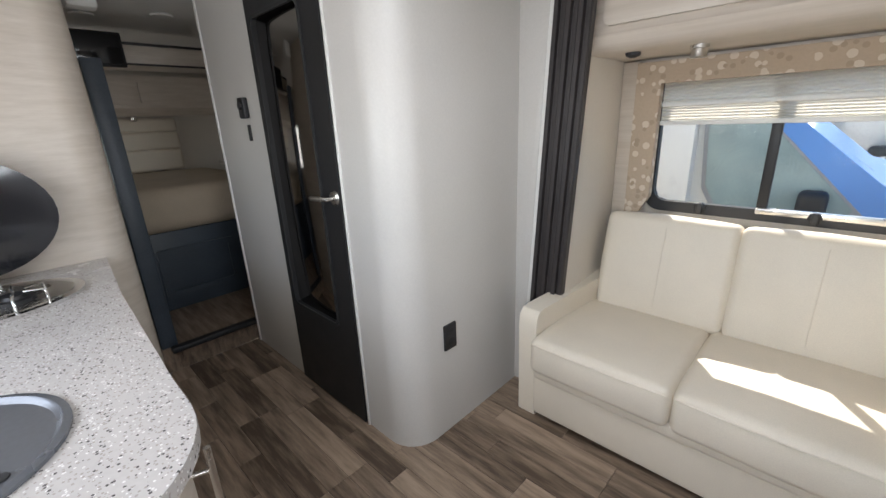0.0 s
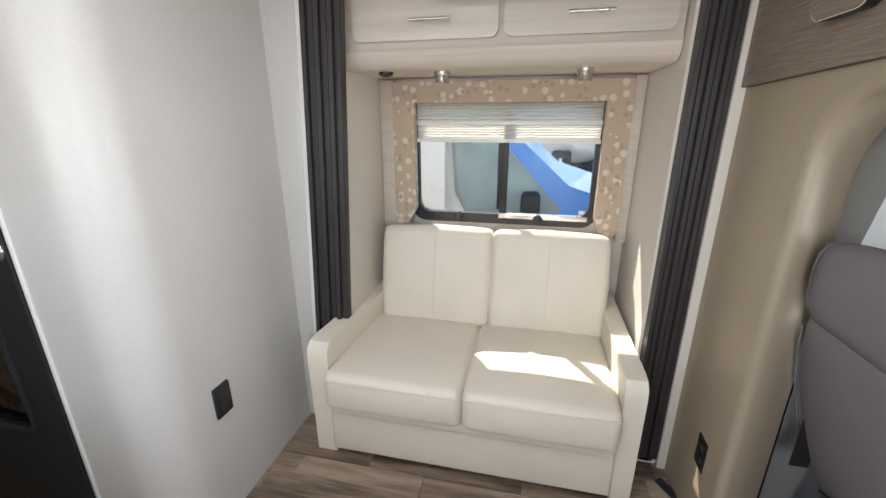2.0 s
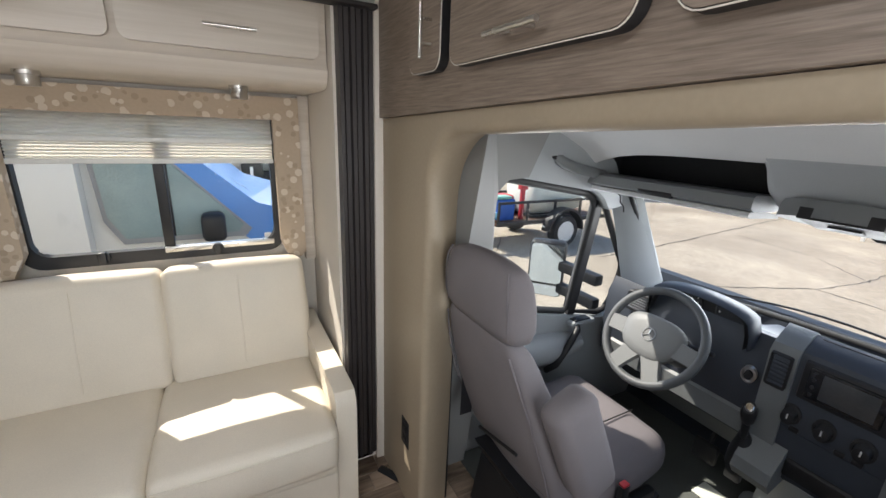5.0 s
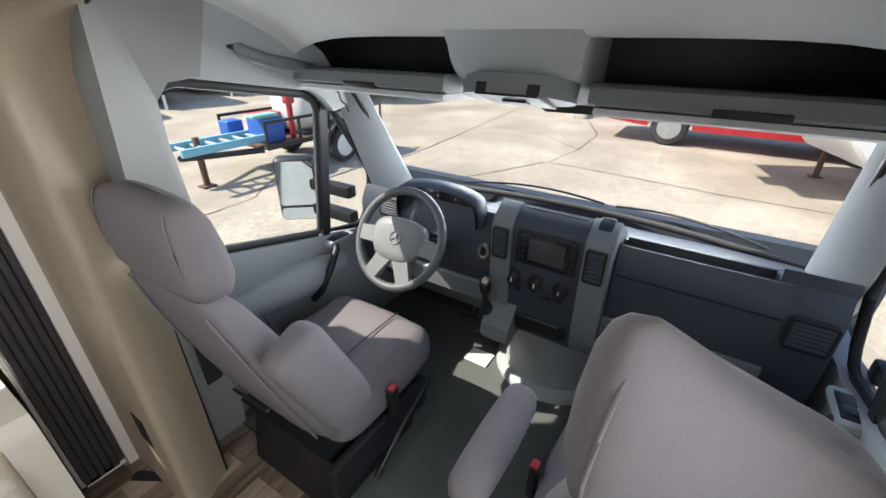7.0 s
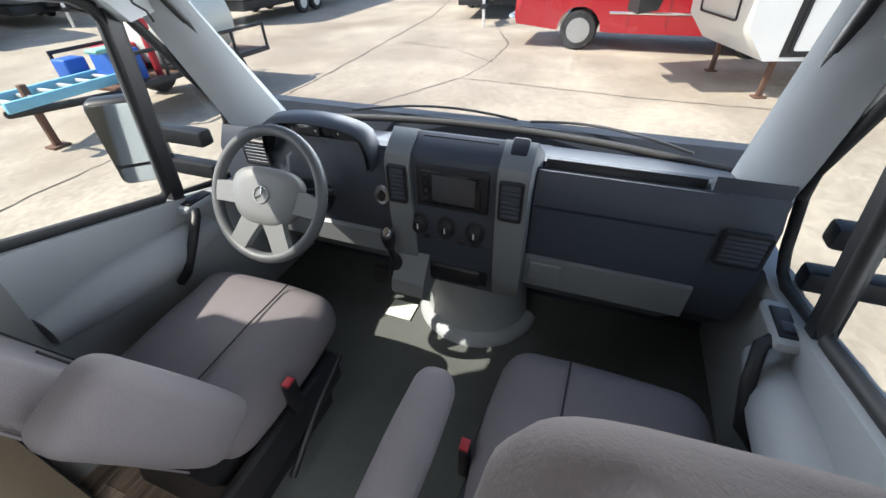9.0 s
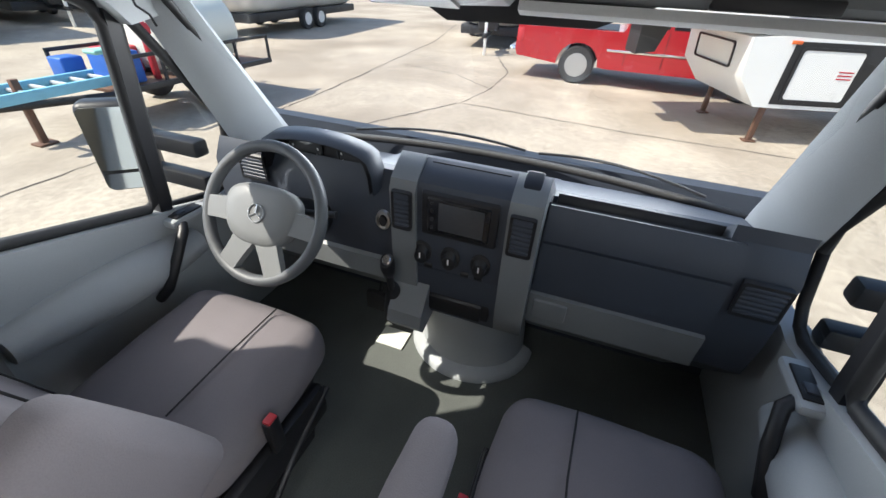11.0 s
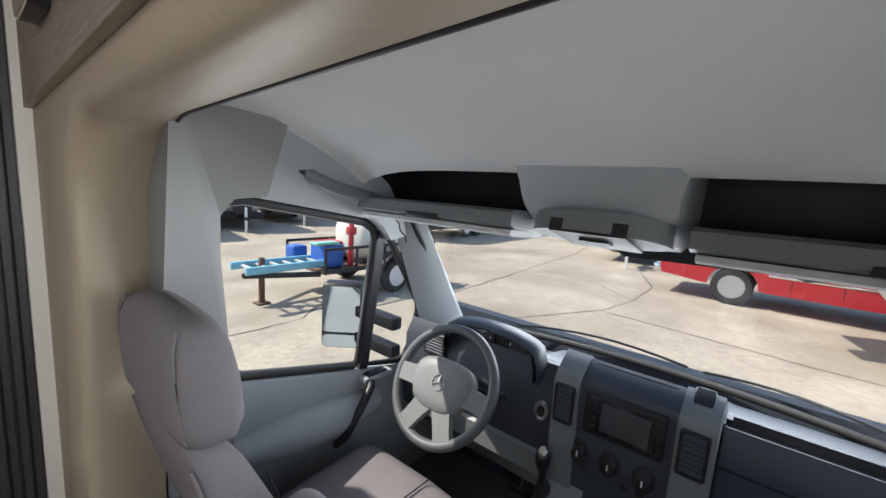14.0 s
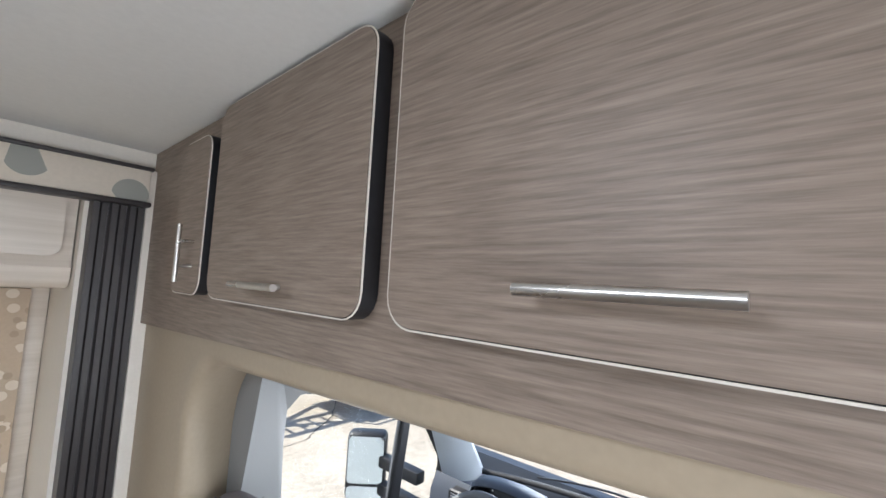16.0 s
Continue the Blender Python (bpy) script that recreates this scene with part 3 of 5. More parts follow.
lathe("bowl", [(0.200, 0.001), (0.200, 0.008), (0.188, 0.010), (0.182, 0.002), (0.172, 0.0), (0.166, -0.012), (0.158, -0.016), (0.152, -0.05), (0.145, -0.13), (0.12, -0.15), (0.03, -0.155), (0, -0.155)], SINK, sp, sk, n=48, angle=60)
lathe("overflow_hole", [(0.013, 0.0), (0.012, 0.0015), (0, 0.001)], BLACK, pose(-0.848, -0.115, 0.902), sk)
hob = thing("cooktop", (-1.85, -0.2, 0.9), "round-ended stainless cooktop with a raised black glass lid", "cooktop")
hp = [(-1.80 + 0.20 * math.cos(radians(a)), -0.17 + 0.26 * math.sin(radians(a))) for a in range(0, 360, 10)]
prism("tray", hp, "z", 0.90, 0.912, CHROME, hob, r=0.004)
hp2 = [(-1.80 + 0.172 * math.cos(radians(a)), -0.17 + 0.232 * math.sin(radians(a))) for a in range(0, 360, 10)]
prism("well", hp2, "z", 0.911, 0.914, STEEL, hob, r=0.001)
lathe("burner", [(0.05, 0), (0.05, 0.012), (0.035, 0.014), (0.03, 0.024), (0, 0.026)], BLACK, pose(-1.75, -0.08, 0.913), hob)
for a in range(0, 360, 60):
    tube("grate_bar", [(-1.75 + 0.03 * math.cos(radians(a)), -0.08 + 0.03 * math.sin(radians(a)), 0.943), (-1.75 + 0.08 * math.cos(radians(a)), -0.08 + 0.08 * math.sin(radians(a)), 0.943), (-1.75 + 0.085 * math.cos(radians(a)), -0.08 + 0.085 * math.sin(radians(a)), 0.913)], 0.004, CHROME, hob, 6)
lid = [(-0.17 + 0.26 * math.cos(radians(a)), 1.14 + 0.205 * math.sin(radians(a))) for a in range(0, 360, 10)]
prism("lid", lid, "x", -2.02, -2.012, GLOSSBLACK, hob, r=0.002)
tube("hinge", [(-2.02, -0.12, 0.90), (-2.016, -0.12, 0.95)], 0.012, CHROME, hob)
fc = thing("faucet", (-1.5, -0.25, 0.9), "small chrome tap on the counter", "tap")
tube("spout", [(-1.55, -0.27, 0.9), (-1.55, -0.27, 1.0), (-1.53, -0.25, 1.04), (-1.45, -0.22, 1.03)], 0.011, CHROME, fc)
lathe("collar", [(0.024, 0), (0.024, 0.01), (0.014, 0.03), (0, 0.03)], CHROME, pose(-1.55, -0.27, 0.9), fc)

# ---------- slide-out: sofa, window, cabinet ----------
sofa = thing("sofa", (-0.3, 1.8, 0), "cream leatherette two-seat sofa with slim arms", "sofa")
box("base", (-0.875, 1.45, 0.03), (0.285, 2.15, 0.285), LEATHER, sofa, r=0.012, seg=3)
box("base_lip", (-0.87, 1.436, 0.225), (0.28, 1.50, 0.29), LEATHER, sofa, r=0.018, seg=3)
for x0, x1 in ((-0.872, -0.300), (-0.296, 0.282)):
    cushion("seat_cushion", (x0, 1.40, 0.275), (x1, 2.02, 0.452), LEATHER, sofa, r=0.035, crown=0.014)
    tube("seam", [(x0 + 0.012, 1.399, 0.425), (x0 + 0.2, 1.388, 0.428), (x1 - 0.2, 1.388, 0.428), (x1 - 0.012, 1.399, 0.425)], 0.003, LEATHER, sofa, 6)
lean = Matrix.Translation((0, 1.94, 0.44)) @ Matrix.Rotation(radians(-11), 4, "X")
for x0, x1 in ((-0.815, -0.262), (-0.258, 0.285)):
    cushion("back_cushion", (x0, 0.0, 0.0), (x1, 0.15, 0.485), LEATHER, sofa, r=0.03, crown=0.014, place=lean)
    xm = (x0 + x1) / 2
    tube("seam", [lean @ Vector((xm, -0.0125, 0.05)), lean @ Vector((xm, -0.0150, 0.25)), lean @ Vector((xm, -0.0125, 0.44))], 0.0022, LEATHER, sofa, 6)
for x0, x1 in ((-0.962, -0.872), (0.286, 0.362)):
    prof = [(2.20, 0.03), (1.468, 0.0), (1.462, 0.48), (1.468, 0.52), (1.49, 0.545), (1.53, 0.553), (2.20, 0.575)]
    prism("arm", prof, "x", x0, x1, LEATHER, sofa, r=0.026, seg=4, shear=lambda c, q=(0.11 if x0 < 0 else -0.02): Vector((c.x + q * (c.y - 1.47), c.y, c.z)))

sc = thing("slide_cabinet", (-0.23, 1.95, 1.62), "cream overhead cabinet with two doors and bar handles", "cabinet")
prism("body", [(2.238, 1.618), (1.84, 1.618), (1.80, 1.625), (1.778, 1.645), (1.768, 1.68), (1.782, 1.70), (1.782, 1.895), (2.238, 1.895)], "x", -0.866, 0.372, CREAMWOOD, sc)
for x0, x1, hx in ((-0.80, -0.242, -0.49), (-0.222, 0.345, 0.07)):
    prism("door", rounded(x0, x1, 1.712, 1.886, (0.006, 0.006, 0.03, 0.03)), "y", 1.765, 1.781, CREAMWOOD, sc, r=0.002)
    bar_handle(sc, (hx - 0.075, 1.765, 1.775), (hx + 0.075, 1.765, 1.775), (0, -0.03, 0), 0.005)
for x in (-0.485, 0.085):
    p = thing("spot_light", (x, 1.93, 1.618), "brushed nickel puck light under the cabinet", "lamp", "cabinet spot lights")
    lathe("housing", [(0.032, 0.0), (0.032, -0.012), (0.028, -0.014), (0.028, -0.042), (0.03, -0.045), (0, -0.045)], STEEL, pose(x, 1.93, 1.618), p)
tagged(lathe("smoke_button", [(0.03, 0), (0.028, -0.012), (0.012, -0.02), (0, -0.02)], BLACK, pose(-0.72, 1.90, 1.618)), "small black catch under the cabinet", "catch")

v = thing("valance", (-0.25, 1.66, 1.88), "cream floral valance with black rails above the slide-out", "valance")
box("cloth", (-1.11, 1.655, 1.885), (0.512, 1.698, 1.985), FABRICVAL, v, r=0.004)
box("rail", (-1.11, 1.640, 1.872), (0.518, 1.70, 1.887), DARKTRIM, v, r=0.005)
box("rail", (-1.11, 1.644, 1.983), (0.518, 1.70, 1.994), DARKTRIM, v, r=0.004)
box("motor_cover", (-0.47, 1.60, 1.845), (0.01, 1.655, 1.975), DARKTRIM, v, r=0.008)

w = tagged(thing("window_1", (-0.24, 2.25, 0.92), "black-framed sliding window with a rounded corner frame", "window"), kind="structure")
ring("frame", rounded(-0.715, 0.235, 0.905, 1.53, 0.075), rounded(-0.675, 0.195, 0.955, 1.49, 0.06), "y", 2.222, 2.262, BLACK, w)
box("mullion", (-0.25, 2.226, 0.95), (-0.212, 2.256, 1.5), BLACK, w, r=0.004)
box("sill_rail", (-0.25, 2.218, 0.935), (0.19, 2.25, 0.962), STEEL, w, r=0.004)
g = box("pane", (-0.70, 2.25, 0.93), (0.22, 2.254, 1.515), GLASS, w, r=0)
g.visible_shadow = False
for x in (-0.46, -0.05):
    lathe("latch_knob", [(0.024, 0), (0.024, 0.012), (0.012, 0.016), (0.01, 0.028), (0, 0.028)], BLACK, axis_pose((x, 2.222, 0.94), (0, -1, 0)), w, n=8)
    box("latch_bar", (x - 0.012, 2.190, 0.915), (x + 0.012, 2.222, 0.965), BLACK, w, r=0.004)
for x in (-0.64, 0.17):
    box("corner_sticker", (x - 0.02, 2.2475, 0.965), (x + 0.01, 2.2492, 0.985), WHITE, w, r=0)
bl = thing("pleated_blind", (-0.24, 2.2, 1.32), "white pleated window shade half drawn", "blind")
pl = []
for i in range(13):
    z = 1.505 - 0.0075 * i
    pl.append((2.196 if i % 2 else 2.208, z))
bm = bmesh.new()
rows = [[bm.verts.new((x, y, z)) for y, z in pl] for x in (-0.672, 0.208)]
for i in range(12):
    bm.faces.new((rows[0][i], rows[0][i + 1], rows[1][i + 1], rows[1][i]))
finish("sheer_pleats", bm, SHADE, bl, 10)
pl = [(2.196 if i % 2 else 2.210, 1.408 - 0.006 * i) for i in range(13)]
bm = bmesh.new()
rows = [[bm.verts.new((x, y, z)) for y, z in pl] for x in (-0.672, 0.208)]
for i in range(12):
    bm.faces.new((rows[0][i], rows[0][i + 1], rows[1][i + 1], rows[1][i]))
finish("night_pleats", bm, SHADE, bl, 10)
box("middle_rail", (-0.674, 2.19, 1.402), (0.21, 2.214, 1.42), WHITE, bl, r=0.004)
box("bottom_rail", (-0.674, 2.19, 1.318), (0.21, 2.214, 1.338), WHITE, bl, r=0.004)
lq = thing("window_lambrequin", (-0.24, 2.2, 0.88), "beige leaf-print padded window surround", "curtain")
o1 = [(-0.79, 1.60), (0.325, 1.60), (0.325, 0.90), (0.30, 0.875), (0.25, 0.875), (0.215, 0.96), (0.215, 1.505), (-0.68, 1.505), (-0.68, 0.98), (-0.72, 0.90), (-0.79, 0.885)]
prism("padding", o1, "y", 2.165, 2.215, FLORAL, lq, r=0.008)
box("side_board", (-0.866, 2.19, 0.85), (-0.79, 2.238, 1.612), CREAMWOOD, lq, r=0.004)
box("side_board", (0.326, 2.19, 0.85), (0.374, 2.238, 1.612), CREAMWOOD, lq, r=0.004)

# ---------- bulkhead between coach and cab ----------
SEAM_R = 1.605
bh = thing("overcab_cabinet", (0.56, 0.56, 1.53), "taupe wood overhead cabinet wall with rounded doors", "cabinet")
prism("carcass", [(1.70, SEAM), (YR, SEAM_R), (YR, ZC), (1.70, ZC)], "x", 0.53, 0.66, TAUPE, bh, r=0.003)
for y0, y1, hv in ((1.15, 1.33, True), (0.595, 1.095, False), (-0.02, 0.54, False), (-0.56, -0.075, False)):
    zt = 1.995 if hv else 2.035
    prism("door", rounded(y0, y1, 1.64, zt, 0.035), "x", 0.500, 0.526, TAUPE, bh, r=0.002)
    ring("edge_band", rounded(y0 - 0.003, y1 + 0.003, 1.637, zt + 0.003, 0.038), rounded(y0 + 0.001, y1 - 0.001, 1.641, zt - 0.001, 0.034), "x", 0.5035, 0.529, BLACK, bh)
    ring("edge_line", rounded(y0 - 0.0034, y1 + 0.0034, 1.6366, zt + 0.0034, 0.0384), rounded(y0 - 0.0014, y1 + 0.0014, 1.6386, zt + 0.0014, 0.0364), "x", 0.5015, 0.5034, WALL, bh)
    if hv:
        bar_handle(bh, (0.50, 1.195, 1.665), (0.50, 1.195, 1.79), (-0.03, 0, 0), 0.005)
    else:
        ym = (y0 + y1) / 2 + (-0.015 if y0 > 0.5 else 0.02)
        zh = 1.672 if y0 > 0.5 else 1.690
        bar_handle(bh, (0.50, ym + 0.076, zh), (0.50, ym - 0.076, zh), (-0.03, 0, 0), 0.006)
# arch: panel swept round the opening, flaring towards the cab
def arch(half, ztop, r):
    """Outline of the opening from floor to floor."""
    ym = 0.56
    pts = [(ym + half, 0.0)]
    pts += [(ym + half - r + r * math.cos(radians(a)), ztop - r + r * math.sin(radians(a))) for a in range(0, 91, 10)]
    pts += [(ym - half + r - r * math.sin(radians(a)), ztop - r + r * math.cos(radians(a))) for a in range(0, 91, 10)]
    pts.append((ym - half, 0.0))
    return [(y, z + 0.045 * max(0.0, 1.1 - y) * z / 1.5) for y, z in pts]


wide = [(1.70, 0.0)] + [(1.70, SEAM - 0.002)] * 10 + [(YR, SEAM_R - 0.002)] * 10 + [(YR, 0.0)]
rings = [[(0.60, *p) for p in wide], [(0.545, *p) for p in wide]]
for half, zt, r, x in ((0.745, 1.512, 0.16, 0.546), (0.73, 1.500, 0.16, 0.549), (0.722, 1.490, 0.16, 0.558), (0.722, 1.486, 0.17, 0.575), (0.745, 1.490, 0.19, 0.63), (0.775, 1.500, 0.22, 0.675), (0.79, 1.512, 0.24, 0.70)):
    rings.append([(x, *p) for p in arch(half, zt, r)])
structure(loft("wall_bulkhead", rings, TAN, caps=False, loop=False, angle=70), "tan vinyl bulkhead with a rounded cab opening")
structure(tube("trim_arch_edge", [(0.702, *p) for p in arch(0.79, 1.512, 0.24)], 0.005, BLACK, None, 6), "black edge strip of the cab opening")

# ---------- structure: cab ----------
YM = 0.56


def flip(y, s):
    """s 1: driver's side; -1: the mirrored place on the other side."""
    return y if s > 0 else 2 * YM - y


def side_shear(s):
    """Leans the cab's sides inwards with height, and mirrors them for the other side."""
    def f(c):
        y = c.y + 0.05 - 0.14 * (c.z - 0.68) - (0.35 * (c.z - 1.30) ** 1.0 if c.z > 1.30 else 0)
        return Vector((c.x, flip(y, s), c.z))
    return f


structure(box("floor_cab", (0.862, -0.50, -0.06), (2.12, 1.62, 0.0), CABFLOOR, r=0), "grey-green rubber cab floor mat")
structure(boxes("wall_firewall", [((2.06, -0.48, 0), (2.12, 1.60, 0.80))], DASH), "dark footwell wall")
win = [(0.93, 0.798), (1.36, 0.694), (1.385, 0.71), (1.385, 1.20), (1.37, 1.24), (1.32, 1.268), (0.90, 1.338), (0.855, 1.33), (0.832, 1.29), (0.835, 1.20), (0.875, 0.88), (0.895, 0.82)]
qwin = [(1.425, 0.680), (1.60, 0.640), (1.645, 0.65), (1.672, 0.70), (1.690, 0.84), (1.675, 0.91), (1.455, 1.205), (1.43, 1.22), (1.42, 1.19)]
for s, side in ((1, "driver"), (-1, "passenger")):
    sh = side_shear(s)
    kw = dict(shear=sh)
    structure(prism("wall_cab_door_" + side, [(0.86, 0.0), (0.86, 0.83), (0.90, 0.79), (1.39, 0.672), (1.60, 0.622), (1.66, 0.63), (1.80, 0.60), (2.06, 0.60), (2.06, 0.0)], "y", 1.385, 1.46, PLASTIC, r=0.012, **kw), "pale grey cab door panel")
    structure(prism("wall_cab_pillar_" + side, [(0.685, 0.0), (0.875, 0.0), (0.89, 0.80), (0.87, 0.86), (0.828, 1.20), (0.824, 1.30), (0.85, 1.342), (0.93, 1.35), (0.94, 1.60), (0.685, 1.60)], "y", 1.345, 1.46, PILLAR, r=0.015, seg=3, **kw), "pale grey cab pillar trim")
    structure(prism("wall_cab_rail_" + side, [(0.92, 1.345), (1.33, 1.278), (1.375, 1.25), (1.42, 1.20), (1.52, 1.22), (1.34, 1.40), (0.92, 1.62)], "y", 1.36, 1.45, PLASTIC, r=0.012, **kw), "pale grey rail above the cab window")
    structure(prism("wall_cab_divider_" + side, [(1.385, 0.665), (1.425, 0.655), (1.42, 1.205), (1.388, 1.235)], "y", 1.40, 1.44, BLACK, r=0.006, **kw), "black bar between the cab windows")
    # A-pillar
    rings = []
    for i in range(9):
        f = i / 8
        x, z = 1.775 + (1.42 - 1.775) * f, 0.72 + (1.33 - 0.72) * f
        wdt = 0.19 - 0.12 * f
        lean_y = 0.04 - 0.14 * (z - 0.68)
        sec = [(x - wdt * 0.15, 1.405), (x + wdt * 0.05, 1.375), (x + wdt * 0.4, 1.335), (x + wdt * 0.9, 1.315), (x + wdt * 1.1, 1.33), (x + wdt * 0.9, 1.42), (x + wdt * 0.3, 1.45)]
        rings.append([(a, flip(b + lean_y, s), z) for a, b in sec])
    structure(loft("wall_cab_a_pillar_" + side, rings, PLASTIC), "pale grey windscreen pillar")
    rt = [sh(Vector((x, 1.415, z))) for x, z in win]
    structure(tube("trim_seal_" + side, rt, 0.016, RUBBER, None, 8, closed=True), "black window seal")
    rt = [sh(Vector((x, 1.415, z))) for x, z in qwin]
    structure(tube("trim_quarter_seal_" + side, rt, 0.014, RUBBER, None, 8, closed=True), "black quarter window seal")
    gl = tagged(prism("window_cab_" + side, win, "y", 1.424, 1.428, GLASS, **kw), "clear cab door glass", kind="structure")
    g2 = tagged(prism("window_quarter_" + side, qwin, "y", 1.424, 1.428, GLASS, **kw), "clear quarter glass", kind="structure")
    gl.visible_shadow = g2.visible_shadow = False
    # door furniture
    da = thing("door_pull", (1.2, flip(1.425, s), 0.4), "grey moulded door armrest with a black pull handle", "door pull", "door pulls")
    rings = []
    for i in range(9):
        x = 0.90 + 0.07 * i
        rr = 0.05 + 0.028 * math.sin(math.pi * i / 8)
        zc = 0.545 - 0.02 * i / 8
        rings.append([(x, flip(1.45 - rr * 1.1 * max(math.sin(t), -0.2), s), zc + rr * math.cos(t)) for t in (2 * math.pi * q / 14 for q in range(14))])
    loft("bolster", rings, PLASTIC, da)
    tube("pull", [(1.265, flip(1.425, s), 0.42), (1.275, flip(1.380, s), 0.47), (1.33, flip(1.370, s), 0.56), (1.385, flip(1.380, s), 0.625), (1.43, flip(1.435, s), 0.64)], 0.016, BLACK, da, 10)
    box("switch_pod", (1.37, min(flip(1.395, s), flip(1.450, s)), 0.625), (1.52, max(flip(1.395, s), flip(1.450, s)), 0.655), PLASTIC, da, r=0.012)
    box("switch_plate", (1.39, min(flip(1.403, s), flip(1.443, s)), 0.653), (1.49, max(flip(1.403, s), flip(1.443, s)), 0.660), BLACK, da, r=0.003)
    box("switch", (1.405, min(flip(1.410, s), flip(1.435, s)), 0.659), (1.435, max(flip(1.410, s), flip(1.435, s)), 0.666), DASH, da, r=0.003)
    tagged(lathe("lock_pin", [(0.006, 0), (0.006, 0.03), (0.004, 0.034), (0, 0.034)], BLACK, pose(1.0, flip(1.452, s), 0.752)), "black door lock pin", "lock pin", "lock pins")
    # outside mirror
    mi = thing("wing_mirror", (1.5, flip(1.6, s), 0.6), "tall black wing mirror on two arms", "mirror", "wing mirrors")
    my = flip(1.83, s)
    q = (Matrix.Translation((1.575, my, 0.757)) @ Matrix.Rotation(radians(42 * s), 4, "Z"))
    bm = bmesh.new()
    add_box(bm, (-0.02, -0.10, -0.165), (0.08, 0.10, 0.165))
    bevel(bm, 0.03, 3)
    bm.transform(q)
    finish("housing", bm, BLACK, mi)
    for z0, z1 in ((-0.075, 0.150), (-0.150, -0.088)):
        o = prism("glass", rounded(-0.088, 0.088, z0, z1, 0.022), "x", -0.026, -0.019, MIRROR, mi)
        o.data.transform(q)
    for z in (0.79, 0.66):
        box("arm", (1.60, min(flip(1.50, s), flip(1.80, s)), z - 0.03), (1.66, max(flip(1.50, s), flip(1.80, s)), z + 0.03), BLACK, mi, r=0.012)
    belt = thing("seat_belt", (0.7, flip(1.3, s), 1.1), "grey seat belt guide with black webbing", "seat belt", "seat belts")
    y0, y1 = sorted((flip(1.285, s), flip(1.33, s)))
    box("guide", (0.695, y0, 1.12), (0.785, y1, 1.21), PLASTIC, belt, r=0.012)
    box("slot", (0.705, y0 - 0.003, 1.150), (0.775, y1, 1.166), BLACK, belt, r=0.003)
    box("webbing", (0.715, y0 + 0.006, 0.45), (0.765, y0 + 0.009, 1.15), BLACK, belt, r=0)
    box("anchor_cap", (0.69, min(flip(1.252, s), flip(1.32, s)), 1.365), (0.725, max(flip(1.252, s), flip(1.32, s)), 1.405), PLASTIC, belt, r=0.008)

# headliner with the storage shelf over the windscreen
rings = []
for x, z in ((0.705, 1.540), (0.74, 1.544), (0.76, 1.552), (0.80, 1.555), (0.90, 1.548), (1.02, 1.515), (1.14, 1.475), (1.22, 1.442), (1.235, 1.438)):
    row = []
    for i in range(25):
        u = -1 + 2 * i / 24
        drop = 0.13 * abs(u) ** 7
        y = YM + u * 0.83
        row.append((x, y, z + 0.008 - drop + 0.045 * max(0.0, 1.1 - y) * max(0.0, 1 - (x - 0.70) / 0.35)))
    rings.append(row)
structure(loft("ceiling_cab", rings, HEADLINE, caps=False, loop=False, angle=80), "grey moulded cab headliner")
structure(boxes("ceiling_cab_roof", [((0.60, -0.36, 1.63), (1.47, 1.48, 1.67))], WHITE), "roof panel above the cab")
# black puts the shade of the deep shelf pockets into the header's colour
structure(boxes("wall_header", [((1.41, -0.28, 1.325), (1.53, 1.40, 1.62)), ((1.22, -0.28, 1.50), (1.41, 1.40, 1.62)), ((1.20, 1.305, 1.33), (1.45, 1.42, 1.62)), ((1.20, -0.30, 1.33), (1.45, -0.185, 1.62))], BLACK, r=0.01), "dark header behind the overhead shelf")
sf = thing("overhead_storage", (1.2, YM, 1.36), "grey overhead shelf with dark open pockets above the windscreen", "shelf")
for y0, y1 in ((0.74, 1.31), (-0.19, 0.38)):
    # lip in a darker plastic that also carries its backlit shade
    prism("lip", [(1.235, 1.325), (1.238, 1.355), (1.25, 1.362), (1.41, 1.352), (1.50, 1.315), (1.36, 1.310), (1.26, 1.315)], "y", y0, y1, POD, sf, r=0.012, seg=3)
    prism("sun_visor", [(1.25, 1.302), (1.255, 1.313), (1.35, 1.308), (1.42, 1.296), (1.42, 1.285), (1.27, 1.295)], "y", y0 + 0.01, y1 - 0.01, HEADLINE, sf, r=0.006)
    ym = (y0 + y1) / 2
    box("visor_notch", (1.232, ym - 0.06, 1.316), (1.25, ym + 0.06, 1.332), BLACK, sf, r=0.003)
rings = []
for x, z0, z1, hw in ((1.195, 1.462, 1.56, 0.20), (1.218, 1.435, 1.56, 0.185), (1.228, 1.40, 1.56, 0.172), (1.232, 1.37, 1.56, 0.166), (1.25, 1.345, 1.56, 0.165), (1.30, 1.325, 1.56, 0.17), (1.42, 1.295, 1.56, 0.175)):
    rings.append([(x, YM + hw, z1), (x, YM + hw * 0.95, z0 + 0.03), (x, YM + hw * 0.8, z0), (x, YM, z0 - 0.006), (x, YM - hw * 0.8, z0), (x, YM - hw * 0.95, z0 + 0.03), (x, YM - hw, z1)])
# console is greyer than the headliner, its backlit shade painted in
loft("console", rings, PLASTIC, sf)
lp = thing("cab_dome_light", (1.30, YM, 1.33), "oval cab dome light with clear ends, off", "lamp")
sl = Matrix.Translation((1.262, YM - 0.012, 1.338)) @ Matrix.Rotation(radians(16), 4, "Y")
ell = [(0.075 * math.cos(radians(a)), 0.140 * math.sin(radians(a))) for a in range(0, 360, 12)]
o = prism("lens", ell, "z", -0.022, 0.02, POD, lp, r=0.01)
o.data.transform(sl)
